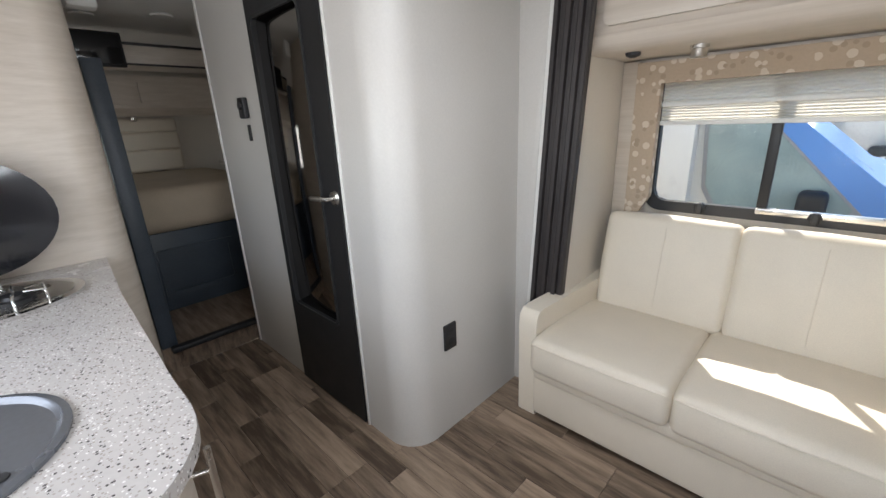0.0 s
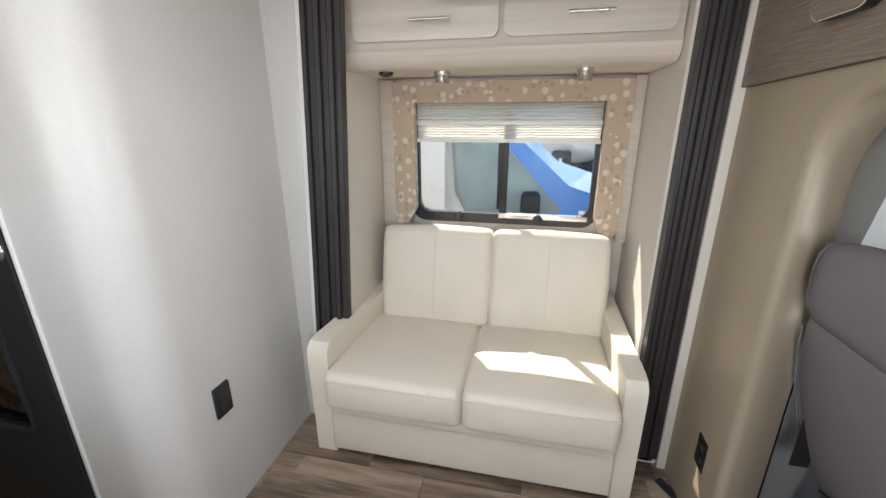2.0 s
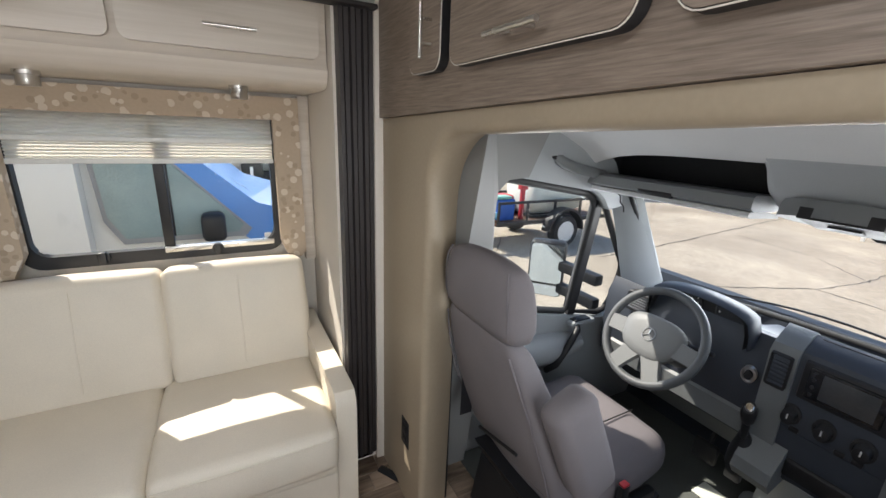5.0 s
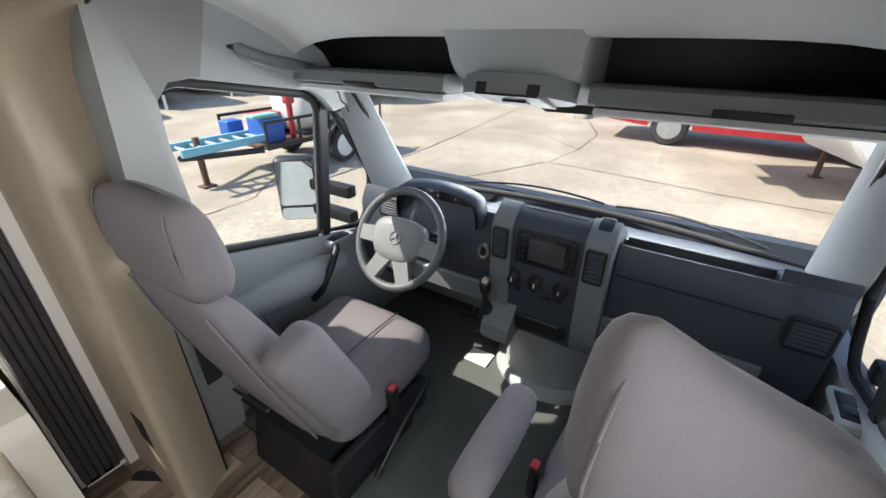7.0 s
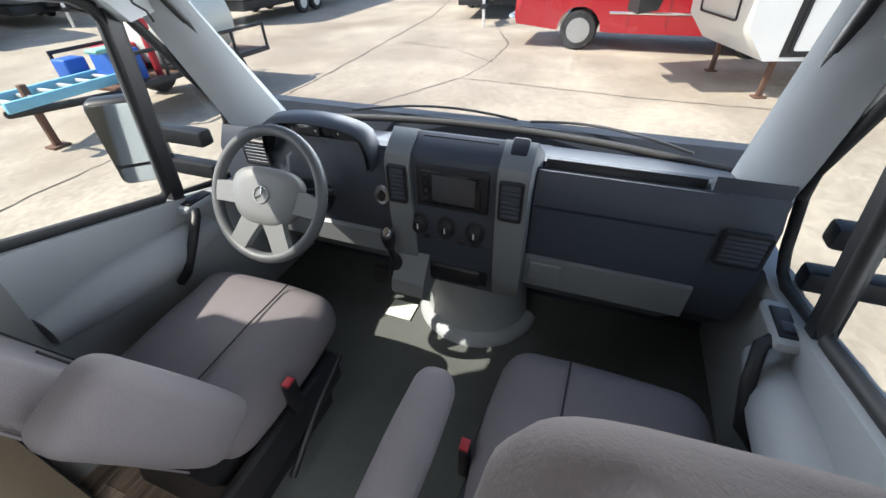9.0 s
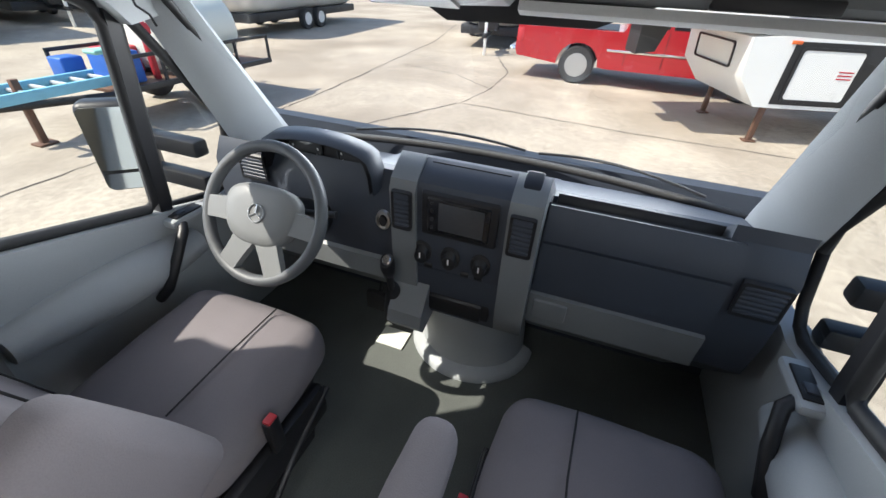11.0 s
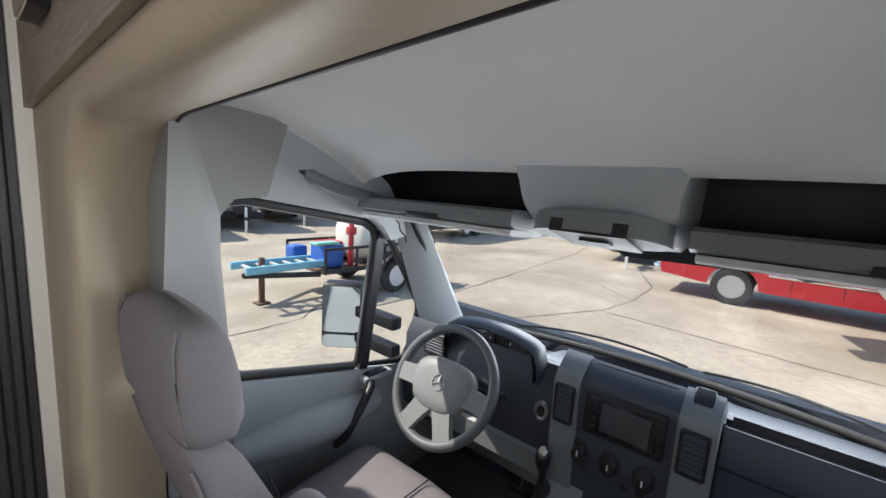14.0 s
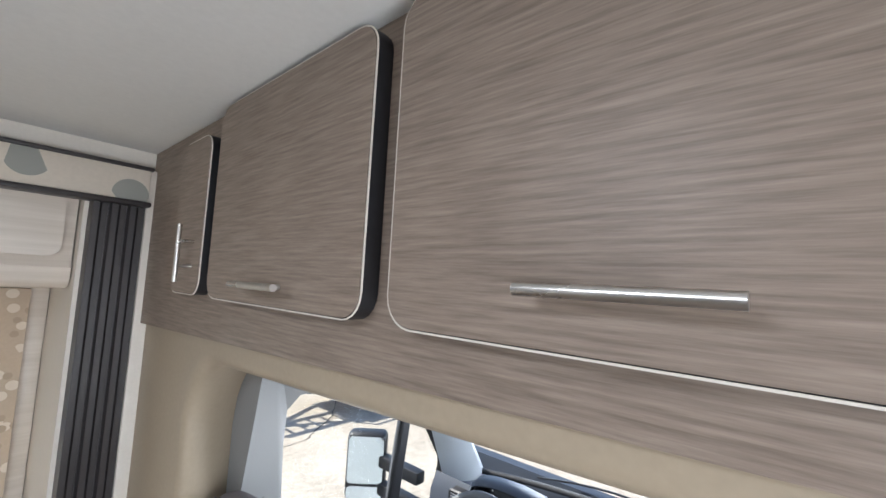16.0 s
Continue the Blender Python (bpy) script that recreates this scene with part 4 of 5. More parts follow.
o = prism("center", [(-0.07, -0.075), (0.07, -0.075), (0.07, 0.075), (-0.07, 0.075)], "z", -0.027, 0.0, BLACK, lp, r=0.006)
o.data.transform(sl)
o = prism("switch", [(-0.015, -0.03), (0.015, -0.03), (0.015, 0.03), (-0.015, 0.03)], "z", -0.031, -0.02, BLACK, lp, r=0.003)
o.data.transform(sl)
rm = thing("rear_view_mirror", (1.48, 0.45, 1.28), "black band at the windscreen top with a mirror mount", "mirror")
prism("housing", [(0.18, 1.31), (0.28, 1.268), (0.55, 1.262), (0.64, 1.31)], "x", 1.475, 1.495, BLACK, rm, r=0.008)
for s in (1, -1):
    gh = thing("grab_handle", (1.15, flip(1.28, s), 1.38), "grey curved grab handle above the door", "handle", "grab handles")
    tube("grip", [(1.02, flip(1.34, s), 1.445), (1.022, flip(1.285, s), 1.432), (1.05, flip(1.262, s), 1.405), (1.12, flip(1.262, s), 1.382), (1.215, flip(1.275, s), 1.366), (1.30, flip(1.29, s), 1.35)], 0.019, POD, gh, 10)
    lathe("cap", [(0.02, 0), (0.02, 0.012), (0, 0.014)], BLACK, axis_pose((1.022, flip(1.275, s), 1.432), (0, -s, 0)), gh)
for y in (1.07, 0.60, 0.1):
    tagged(lathe("headliner_clip", [(0.018, 0.0), (0.016, -0.006), (0.008, -0.008), (0, -0.004)], PLASTIC, pose(0.725, y, 1.549 + 0.045 * (1.1 - y))), "round grey headliner clip", "clip", "headliner clips")

# windscreen
rows = []
for i in range(9):
    f = i / 8
    row = []
    for j in range(17):
        u = -1 + 2 * j / 16
        hw = 0.82 + (0.73 - 0.82) * f
        x = (2.05 - 0.15 * u * u) + ((1.53 - 0.07 * u * u) - (2.05 - 0.15 * u * u)) * f
        row.append((x, YM + u * hw, 0.775 + 0.525 * f))
    rows.append(row)
ws = tagged(loft("window_windscreen", rows, GLASS, caps=False, loop=False), "large curved windscreen", kind="structure")
ws.visible_shadow = False
structure(tube("trim_windscreen_base", [(p[0] - 0.01, p[1], p[2] + 0.018) for p in rows[0]], 0.014, RUBBER, None, 8), "black windscreen seal")
for s in (0, -1):
    structure(tube("trim_windscreen_side", [r[s] for r in rows], 0.012, RUBBER, None, 8), "black windscreen seal")
for y0, y1 in ((1.1, 0.45), (0.40, -0.12)):
    wp = thing("wiper", (1.97, y0, 0.83), "black windscreen wiper at rest", "wiper", "wipers")
    tube("blade", [(2.05 - 0.15 * ((y0 + (y1 - y0) * f - YM) / 0.72) ** 2 + 0.03, y0 + (y1 - y0) * f, 0.815 + 0.022 * math.sin(math.pi * f)) for f in [q / 8 for q in range(9)]], 0.005, BLACK, wp, 6)

# ---------- dashboard ----------
db = thing("dashboard", (1.6, YM, 0.4), "dark blue-grey van dashboard with pale centre pillars", "dashboard")
prism("body", [(1.97, 0.30), (1.74, 0.40), (1.60, 0.47), (1.57, 0.50), (1.555, 0.60), (1.565, 0.76), (1.60, 0.815), (1.68, 0.83), (1.90, 0.815), (1.97, 0.78)], "y", -0.275, 1.395, DASH, db, r=0.015)
prism("lower_trim", [(1.72, 0.40), (1.585, 0.472), (1.548, 0.50), (1.540, 0.598), (1.60, 0.60), (1.72, 0.5)], "y", -0.15, 0.30, POD, db, r=0.008)
prism("lower_trim", [(1.72, 0.40), (1.60, 0.472), (1.552, 0.50), (1.545, 0.57), (1.60, 0.60), (1.72, 0.5)], "y", 0.70, 1.33, POD, db, r=0.008)
prism("glovebox_lid", [(1.552, 0.61), (1.552, 0.735), (1.57, 0.735), (1.57, 0.61)], "y", -0.148, 0.296, DASH, db, r=0.006)
prism("upper_lid", [(1.552, 0.742), (1.556, 0.775), (1.585, 0.815), (1.62, 0.825), (1.62, 0.742)], "y", -0.148, 0.296, DASH, db, r=0.008)
# solid black block paints the shade of the open tray slot
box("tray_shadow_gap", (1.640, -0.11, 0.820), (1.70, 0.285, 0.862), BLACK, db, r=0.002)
prism("tray_back", [(1.69, 0.82), (1.70, 0.875), (1.73, 0.885), (1.88, 0.84), (1.88, 0.80)], "y", -0.20, 0.30, DASH, db, r=0.012)
prism("tray_end", [(1.60, 0.80), (1.605, 0.85), (1.70, 0.878), (1.75, 0.86), (1.75, 0.8)], "y", -0.275, -0.115, DASH, db, r=0.012)
prism("defrost_shelf", [(1.60, 0.80), (1.66, 0.862), (1.74, 0.868), (1.90, 0.835), (1.90, 0.80)], "y", 0.30, 0.85, DASH, db, r=0.012)
box("glovebox_latch", (1.534, 0.19, 0.53), (1.552, 0.285, 0.585), POD, db, r=0.006)
# centre stack
stack = [(1.74, 0.89), (1.56, 0.940), (1.505, 0.952), (1.468, 0.948), (1.452, 0.90), (1.46, 0.70), (1.475, 0.56), (1.50, 0.49), (1.56, 0.44), (1.74, 0.44)]
for y0, y1 in ((0.302, 0.384), (0.628, 0.702)):
    prism("pillar", stack, "y", y0, y1, POD, db, r=0.012, seg=3)
prism("stack_face", [(1.74, 0.875), (1.56, 0.925), (1.50, 0.937), (1.478, 0.928), (1.468, 0.90), (1.474, 0.66), (1.60, 0.60), (1.74, 0.60)], "y", 0.383, 0.629, DASH, db, r=0.008)
box("stack_tray", (1.545, 0.40, 0.905), (1.66, 0.61, 0.932), BLACK, db, r=0.002)
box("pillar_cubby", (1.51, 0.322, 0.940), (1.57, 0.366, 0.954), BLACK, db, r=0.008)
box("lower_pocket", (1.486, 0.40, 0.515), (1.60, 0.612, 0.575), BLACK, db, r=0.008)
prism("lower_console", [(1.60, 0.66), (1.478, 0.655), (1.482, 0.60), (1.50, 0.49), (1.56, 0.42), (1.7, 0.42)], "y", 0.383, 0.629, DASH, db, r=0.01)
box("ashtray", (1.476, 0.425, 0.52), (1.50, 0.59, 0.568), BLACK, db, r=0.006)
ra = thing("car_radio", (1.47, 0.51, 0.83), "black car radio with a dark grey screen", "radio")
box("bezel", (1.458, 0.405, 0.77), (1.48, 0.612, 0.905), BLACK, ra, r=0.006)
box("faceplate", (1.452, 0.425, 0.785), (1.47, 0.595, 0.885), GLOSSBLACK, ra, r=0.004)
box("screen", (1.4500, 0.44, 0.795), (1.456, 0.562, 0.870), SCREEN, ra, r=0.002)
for i in range(4):
    lathe("button", [(0.005, 0), (0.005, 0.003), (0, 0.004)], STEELDARK, axis_pose((1.452, 0.580, 0.80 + 0.021 * i), (-1, 0, 0)), ra, 10)
for y in (0.611, 0.527, 0.440):
    kn = thing("heater_knob", (1.465, y, 0.71), "round black heater control knob", "knob", "heater knobs")
    lathe("ring", [(0.028, 0), (0.028, 0.008), (0.022, 0.010), (0.022, 0.006)], STEELDARK, axis_pose((1.474, y, 0.710), (-1, 0, 0.03)), kn, 20)
    lathe("dial", [(0.020, 0), (0.018, 0.026), (0.015, 0.028), (0, 0.028)], BLACK, axis_pose((1.474, y, 0.710), (-1, 0, 0.03)), kn, 20)
    box("mark", (1.443, y - 0.002, 0.712), (1.4452, y + 0.002, 0.726), WHITE, kn, r=0)
for i, y in enumerate((0.43, 0.47, 0.58)):
    tagged(box("dash_button", (1.468, y, 0.662), (1.48, y + 0.025, 0.674), BLACK, r=0.003), "small black dash button", "button", "dash buttons")


def vent(lo, hi, n, vertical=False):
    e = thing("air_vent", ((lo[0] + hi[0]) / 2, (lo[1] + hi[1]) / 2, lo[2]), "black slatted air vent in the dash", "vent", "air vents")
    box("recess", lo, (hi[0], hi[1], hi[2]), BLACK, e, r=0.004)
    for i in range(n):
        z = lo[2] + (hi[2] - lo[2]) * (i + 0.7) / (n + 0.4)
        box("slat", (lo[0] - 0.006, lo[1] + 0.004, z - 0.003), (lo[0] + 0.006, hi[1] - 0.004, z + 0.003), DASH, e, r=0.0015)
    ring("surround", rounded(lo[1] - 0.004, hi[1] + 0.004, lo[2] - 0.004, hi[2] + 0.004, 0.008, 3), rounded(lo[1] + 0.003, hi[1] - 0.003, lo[2] + 0.003, hi[2] - 0.003, 0.006, 3), "x", lo[0] - 0.005, lo[0] + 0.004, BLACK, e)


vent((1.447, 0.316, 0.785), (1.47, 0.372, 0.905), 10)
vent((1.447, 0.640, 0.785), (1.47, 0.690, 0.905), 10)
vent((1.548, -0.262, 0.680), (1.60, -0.165, 0.755), 6)
vent((1.548, 1.18, 0.735), (1.60, 1.275, 0.80), 6)
# pedestal
def half_round(rx, ry, z):
    return [(1.90 - rx * math.sin(radians(a)), 0.525 + ry * math.cos(radians(a)), z) for a in range(0, 181, 10)]


loft("pedestal", [half_round(0.20, 0.225, 0.0), half_round(0.205, 0.22, 0.08), half_round(0.225, 0.21, 0.2), half_round(0.30, 0.205, 0.32), half_round(0.34, 0.20, 0.42)], PLASTIC, db, angle=50)
loft("pedestal_foot", [half_round(0.25, 0.265, 0.0), half_round(0.25, 0.265, 0.012), half_round(0.235, 0.25, 0.03), half_round(0.205, 0.225, 0.042)], PLASTIC, db, angle=50)
# gear lever
gs = thing("gear_lever", (1.40, 0.64, 0.55), "black gear lever with a gaiter", "gear lever")
loft("gaiter", [[(1.44 + rx * math.cos(t) - 0.05 * h / 0.12, 0.645 + ry * math.sin(t), 0.55 + h) for t in (2 * math.pi * q / 12 for q in range(12))] for rx, ry, h in ((0.06, 0.05, -0.04), (0.05, 0.045, 0), (0.03, 0.028, 0.06), (0.014, 0.014, 0.11))], RUBBER, gs)
tube("stick", [(1.40, 0.645, 0.63), (1.36, 0.64, 0.74)], 0.012, BLACK, gs)
lathe("knob", [(0.010, -0.05), (0.02, -0.03), (0.023, 0.0), (0.018, 0.018), (0, 0.022)], BLACK, axis_pose((1.352, 0.638, 0.765), (-0.35, 0, 1)), gs)
lathe("cap", [(0.013, 0.0205), (0.010, 0.0235), (0, 0.0235)], CHROME, axis_pose((1.352, 0.638, 0.765), (-0.35, 0, 1)), gs)
prism("plinth", [(1.50, 0.60), (1.40, 0.565), (1.385, 0.54), (1.42, 0.49), (1.56, 0.44)], "y", 0.59, 0.70, POD, db, r=0.012)
# instrument cluster
cl = thing("instrument_cluster", (1.6, 0.99, 0.80), "hooded instrument cluster with two round dials", "instruments")
rings = []
for x, k0 in ((1.53, 1.0), (1.545, 1.04), (1.60, 1.03), (1.68, 0.9), (1.78, 0.5)):
    rings.append([(x, 0.98 + 0.195 * k0 * math.cos(radians(a)), 0.775 + 0.165 * k0 * math.sin(radians(a)) ** 0.8) for a in range(0, 181, 12)])
loft("hood", rings, DASH, cl, caps=False, loop=False)
loft("hood_lining", [[(x + 0.002, 0.98 + (y - 0.98) * 0.93, 0.775 + (z - 0.775) * 0.93) for x, y, z in r] for r in rings[:4]], BLACK, cl, caps=False, loop=False)
prism("dial_panel", [(0.98 + 0.18 * math.cos(radians(a)), 0.775 + 0.15 * math.sin(radians(a))) for a in range(0, 181, 12)], "x", 1.615, 1.625, BLACK, cl)
for y in (1.06, 0.885):
    lathe("dial", [(0.062, 0), (0.062, 0.006), (0.056, 0.008), (0.054, 0.003), (0, 0.003)], SCREEN, axis_pose((1.614, y, 0.84), (-1, 0, 0.1)), cl, 28)
    for a in range(-120, 121, 24):
        c = Vector((1.6095, y + 0.046 * math.sin(radians(a)), 0.84 + 0.046 * math.cos(radians(a))))
        box("tick", (c.x - 0.001, c.y - 0.002, c.z - 0.003), (c.x + 0.001, c.y + 0.002, c.z + 0.003), WHITE, cl, r=0)
ig = thing("ignition_switch", (1.555, 0.765, 0.73), "round ignition switch with a pale ring", "switch")
lathe("ring", [(0.024, 0), (0.024, 0.012), (0.019, 0.014), (0.017, 0.006), (0, 0.006)], STEEL, axis_pose((1.555, 0.765, 0.735), (-1, 0, 0.1)), ig)
lathe("barrel", [(0.013, 0), (0.013, 0.012), (0, 0.012)], BLACK, axis_pose((1.553, 0.765, 0.735), (-1, 0, 0.1)), ig)
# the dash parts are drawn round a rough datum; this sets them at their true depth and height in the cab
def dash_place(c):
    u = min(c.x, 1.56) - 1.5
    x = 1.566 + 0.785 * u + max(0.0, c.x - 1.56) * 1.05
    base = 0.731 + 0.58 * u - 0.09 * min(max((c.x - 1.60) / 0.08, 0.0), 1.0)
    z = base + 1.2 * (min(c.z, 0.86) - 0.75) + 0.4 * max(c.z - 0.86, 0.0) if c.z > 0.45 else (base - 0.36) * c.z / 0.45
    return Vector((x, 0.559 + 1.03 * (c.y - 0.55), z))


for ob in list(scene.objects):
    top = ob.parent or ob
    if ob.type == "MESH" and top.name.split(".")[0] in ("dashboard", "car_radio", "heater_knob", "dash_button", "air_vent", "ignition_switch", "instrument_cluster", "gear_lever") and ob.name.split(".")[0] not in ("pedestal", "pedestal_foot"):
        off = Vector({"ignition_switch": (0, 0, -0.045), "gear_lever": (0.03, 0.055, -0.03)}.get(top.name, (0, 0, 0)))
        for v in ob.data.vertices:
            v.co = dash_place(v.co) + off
# steering wheel
sw = thing("steering_wheel", (1.34, 0.99, 0.797), "grey four-spoke steering wheel with a round emblem", "steering wheel")
SWP = axis_pose((1.373, 1.018, 0.780), (-0.86, 0, 0.51))
rim = [SWP @ Vector((0.182 * math.cos(t), 0.182 * math.sin(t), 0.0)) for t in (2 * math.pi * q / 48 for q in range(48))]
bm = bmesh.new()
rows = []
for q in range(48):
    t = 2 * math.pi * q / 48
    rows.append([bm.verts.new(SWP @ Vector(((0.182 + 0.016 * math.cos(p)) * math.cos(t), (0.182 + 0.016 * math.cos(p)) * math.sin(t), 0.018 * math.sin(p)))) for p in (2 * math.pi * k2 / 10 for k2 in range(10))])
for q in range(48):
    for p in range(10):
        bm.faces.new((rows[q][p], rows[q][(p + 1) % 10], rows[(q + 1) % 48][(p + 1) % 10], rows[(q + 1) % 48][p]))
finish("rim", bm, WHEELRIM, sw, 60)

UP = SWP.inverted().to_3x3() @ Vector((0, 0, 1))
ang = math.atan2(UP.y, UP.x) - math.pi / 2
SWR = SWP @ Matrix.Rotation(ang, 4, "Z")
rings = []
for k3, h in ((0.97, -0.02), (1.0, 0.0), (0.97, 0.012), (0.86, 0.020), (0.6, 0.0235), (0.25, 0.0245), (0.02, 0.0245)):
    sec = []
    for q in range(32):
        t = 2 * math.pi * q / 32
        c, sn = math.cos(t), math.sin(t)
        u, w2 = math.copysign(abs(c) ** 0.7, c), math.copysign(abs(sn) ** 0.75, sn)
        sec.append(SWR @ Vector((k3 * 0.116 * u * (1.0 + 0.14 * w2), k3 * 0.084 * w2 - 0.006, h)))
    rings.append(sec)
loft("hub", rings, CABPAINT, sw, angle=50)
for u, vv in ((0.180, -0.012), (-0.180, -0.012), (0.080, -0.158), (-0.080, -0.158)):
    d2 = Vector((u, vv, 0))
    nrm = Vector((-vv, u, 0)).normalized() * 0.034
    o = loft("spoke", [[SWR @ (d2 * f + nrm * a * (1.55 - 1.35 * f + 0.75 * f * f) + Vector((0, 0, zz + 0.004))) for a, zz in ((-1, -0.008), (1, -0.008), (0.9, 0.01), (-0.9, 0.01))] for f in (0.35, 0.6, 0.8, 1.0)], CABPAINT, sw)
bmring = [SWR @ Vector((0.024 * math.cos(t), 0.024 * math.sin(t), 0.026)) for t in (2 * math.pi * q / 24 for q in range(24))]
tube("emblem_ring", bmring, 0.0025, STAR, sw, 6, closed=True)
for a in (90, 210, 330):
    tube("emblem_bar", [SWR @ Vector((0, 0, 0.026)), SWR @ Vector((0.023 * math.cos(radians(a)), 0.023 * math.sin(radians(a)), 0.026))], 0.0028, STAR, sw, 6)
tube("column", [SWR @ Vector((0, 0, -0.02)), SWR @ Vector((0, 0, -0.25))], 0.06, BLACK, sw, 14)
tube("stalk", [SWR @ Vector((0.05, 0.02, -0.06)), SWR @ Vector((0.19, 0.04, -0.05))], 0.010, BLACK, sw)
tube("stalk", [SWR @ Vector((-0.05, 0.0, -0.06)), SWR @ Vector((-0.18, -0.02, -0.05))], 0.010, BLACK, sw)
pd = thing("pedals", (1.8, 0.9, 0.1), "black brake and accelerator pedals", "pedals")
for y, wd in ((0.92, 0.05), (0.80, 0.03)):
    box("pad", (1.76, y - wd, 0.13), (1.79, y + wd, 0.22), RUBBER, pd, r=0.008)
    tube("lever", [(1.79, y, 0.18), (1.9, y, 0.4)], 0.01, STEELDARK, pd)
tagged(box("floor_paper", (1.70, 0.78, 0.004), (1.80, 0.90, 0.008), TANK, r=0), "pale scrap in the footwell", "paper")


# ---------- cab seats ----------
def cab_seat(yc, s, arm_up):
    st = thing("captain_chair", (1.0, yc, 0), "grey cloth cab seat with a headrest on a black pedestal", "seat", "cab seats")
    prism("pedestal", [(0.80, 0.0), (0.84, 0.22), (0.80, 0.30), (1.30, 0.30), (1.28, 0.2), (1.24, 0.0)], "y", yc - 0.21, yc + 0.21, BLACK, st, r=0.02)
    box("rail_cover", (0.78, yc - 0.26 * s - 0.02, 0.17), (1.26, yc - 0.26 * s + 0.02, 0.30), BLACK, st, r=0.015)
    tube("height_lever", [(0.95, yc - 0.275 * s, 0.08), (1.10, yc - 0.28 * s, 0.20), (1.27, yc - 0.275 * s, 0.27)], 0.012, BLACK, st)
    cushion("seat_cushion", (0.86, yc - 0.245, 0.28), (1.36, yc + 0.245, 0.445), FABRIC, st, r=0.06, crown=0.022, place=Matrix.Translation((1.1, yc, 0.36)) @ Matrix.Rotation(radians(-4), 4, "Y") @ Matrix.Translation((-1.1, -yc, -0.36)))
    tube("seat_seam", [(0.95, yc - 0.08 * s, 0.456), (1.15, yc - 0.09 * s, 0.478), (1.33, yc - 0.085 * s, 0.472)], 0.0025, RUBBER, st, 6)
    rings = []
    for f, hw, dep in ((0.0, 0.225, 0.13), (0.08, 0.245, 0.165), (0.35, 0.25, 0.165), (0.6, 0.235, 0.15), (0.8, 0.205, 0.13), (0.94, 0.18, 0.11), (0.985, 0.165, 0.09), (1.0, 0.14, 0.05)):
        x0, z0 = 0.875 - 0.215 * f + (0.03 if s < 0 else 0.0), 0.36 + 0.59 * f
        hw = hw if s > 0 else hw * 0.86
        sec = []
        for q in range(36):
            t = 2 * math.pi * q / 36
            c, sn = math.cos(t), math.sin(t)
            u, w2 = math.copysign(abs(c) ** 0.36, c), math.copysign(abs(sn) ** 0.5, sn)
            scoop = 0.03 * (1 - u * u) * max(w2, 0)
            sec.append((x0 + w2 * dep / 2 - scoop, yc + u * hw, z0 - 0.3 * w2 * dep / 2))
        rings.append(sec)
    loft("backrest", rings, FABRIC, st, angle=60)
    for k2 in (-1, 1):
        if s < 0:
            continue
        tube("back_seam", [(0.875 - 0.215 * f + 0.066, yc + k2 * 0.15, 0.36 + 0.59 * f - 0.02) for f in (0.12, 0.4, 0.65, 0.85)], 0.0025, RUBBER, st, 6)
        tube("side_piping", [(0.875 - 0.215 * f - d * 0.46, yc + k2 * w * 0.93, 0.36 + 0.59 * f + 0.13 * d) for f, w, d in ((0.08, 0.245, 0.165), (0.35, 0.25, 0.165), (0.6, 0.235, 0.15), (0.8, 0.205, 0.13), (0.93, 0.18, 0.11))], 0.003, FABRIC, st, 6)
    rings = []
    zt = 0.225 if s > 0 else 0.255
    turn = Matrix.Translation((0.715, yc + 0.03, 0.0)) @ Matrix.Rotation(radians(20), 4, "Z") @ Matrix.Diagonal((1.0, 0.8, 1.0, 1)) @ Matrix.Translation((-0.658, -yc, 0.0)) if s < 0 else Matrix()
    for f, hw, dep in ((0.0, 0.15, 0.06), (0.05, 0.172, 0.10), (0.2, 0.183, 0.125), (0.5, 0.182, 0.125), (0.78, 0.174, 0.11), (0.92, 0.162, 0.085), (0.98, 0.148, 0.055), (1.0, 0.12, 0.02)):
        x0, z0 = 0.668 - 0.02 * f, 0.945 + zt * f
        sec = []
        for q in range(36):
            t = 2 * math.pi * q / 36
            c, sn = math.cos(t), math.sin(t)
            u, w2 = math.copysign(abs(c) ** 0.42, c), math.copysign(abs(sn) ** 0.6, sn)
            sec.append(turn @ Vector((x0 + w2 * dep / 2, yc + u * hw, z0 - (0.012 * u * u if s > 0 else 0.04 - 0.06 * u) * f)))
        rings.append(sec)
    for k2 in (-1, 1):
        tube("headrest_piping", [turn @ Vector((0.668 - 0.02 * f - d * 0.40, yc + k2 * w * 0.90, 0.945 + zt * f)) for f, w, d in ((0.1, 0.177, 0.11), (0.3, 0.183, 0.125), (0.6, 0.180, 0.122), (0.8, 0.173, 0.108), (0.93, 0.160, 0.08))], 0.003, FABRIC, st, 6)
    loft("headrest", rings, FABRIC, st, angle=60)
    ya = yc - (0.305 if s > 0 else 0.345) * s
    if arm_up:
        pl2 = Matrix.Translation((0.785, ya, 0.69)) @ Matrix.Rotation(radians(66), 4, "Y")
        cushion("armrest", (-0.19, -0.05, -0.07), (0.17, 0.05, 0.07), FABRIC, st, r=0.035, crown=0.006, place=pl2)
    else:
        cushion("armrest", (0.74, ya - 0.04, 0.60), (1.06, ya + 0.04, 0.685), FABRIC, st, r=0.03, crown=0.006)
    tube("pocket_slit", [(0.787 - 0.215 * f, yc + (0.12 - 0.26 * (f - 0.15) / 0.2) * s, 0.36 + 0.55 * f) for f in (0.15, 0.22, 0.29, 0.35)], 0.006, BLACK, st, 6)
    bk = thing("belt_buckle", (1.05, yc - 0.27 * s, 0.38), "black belt buckle with a red button", "buckle", "belt buckles")
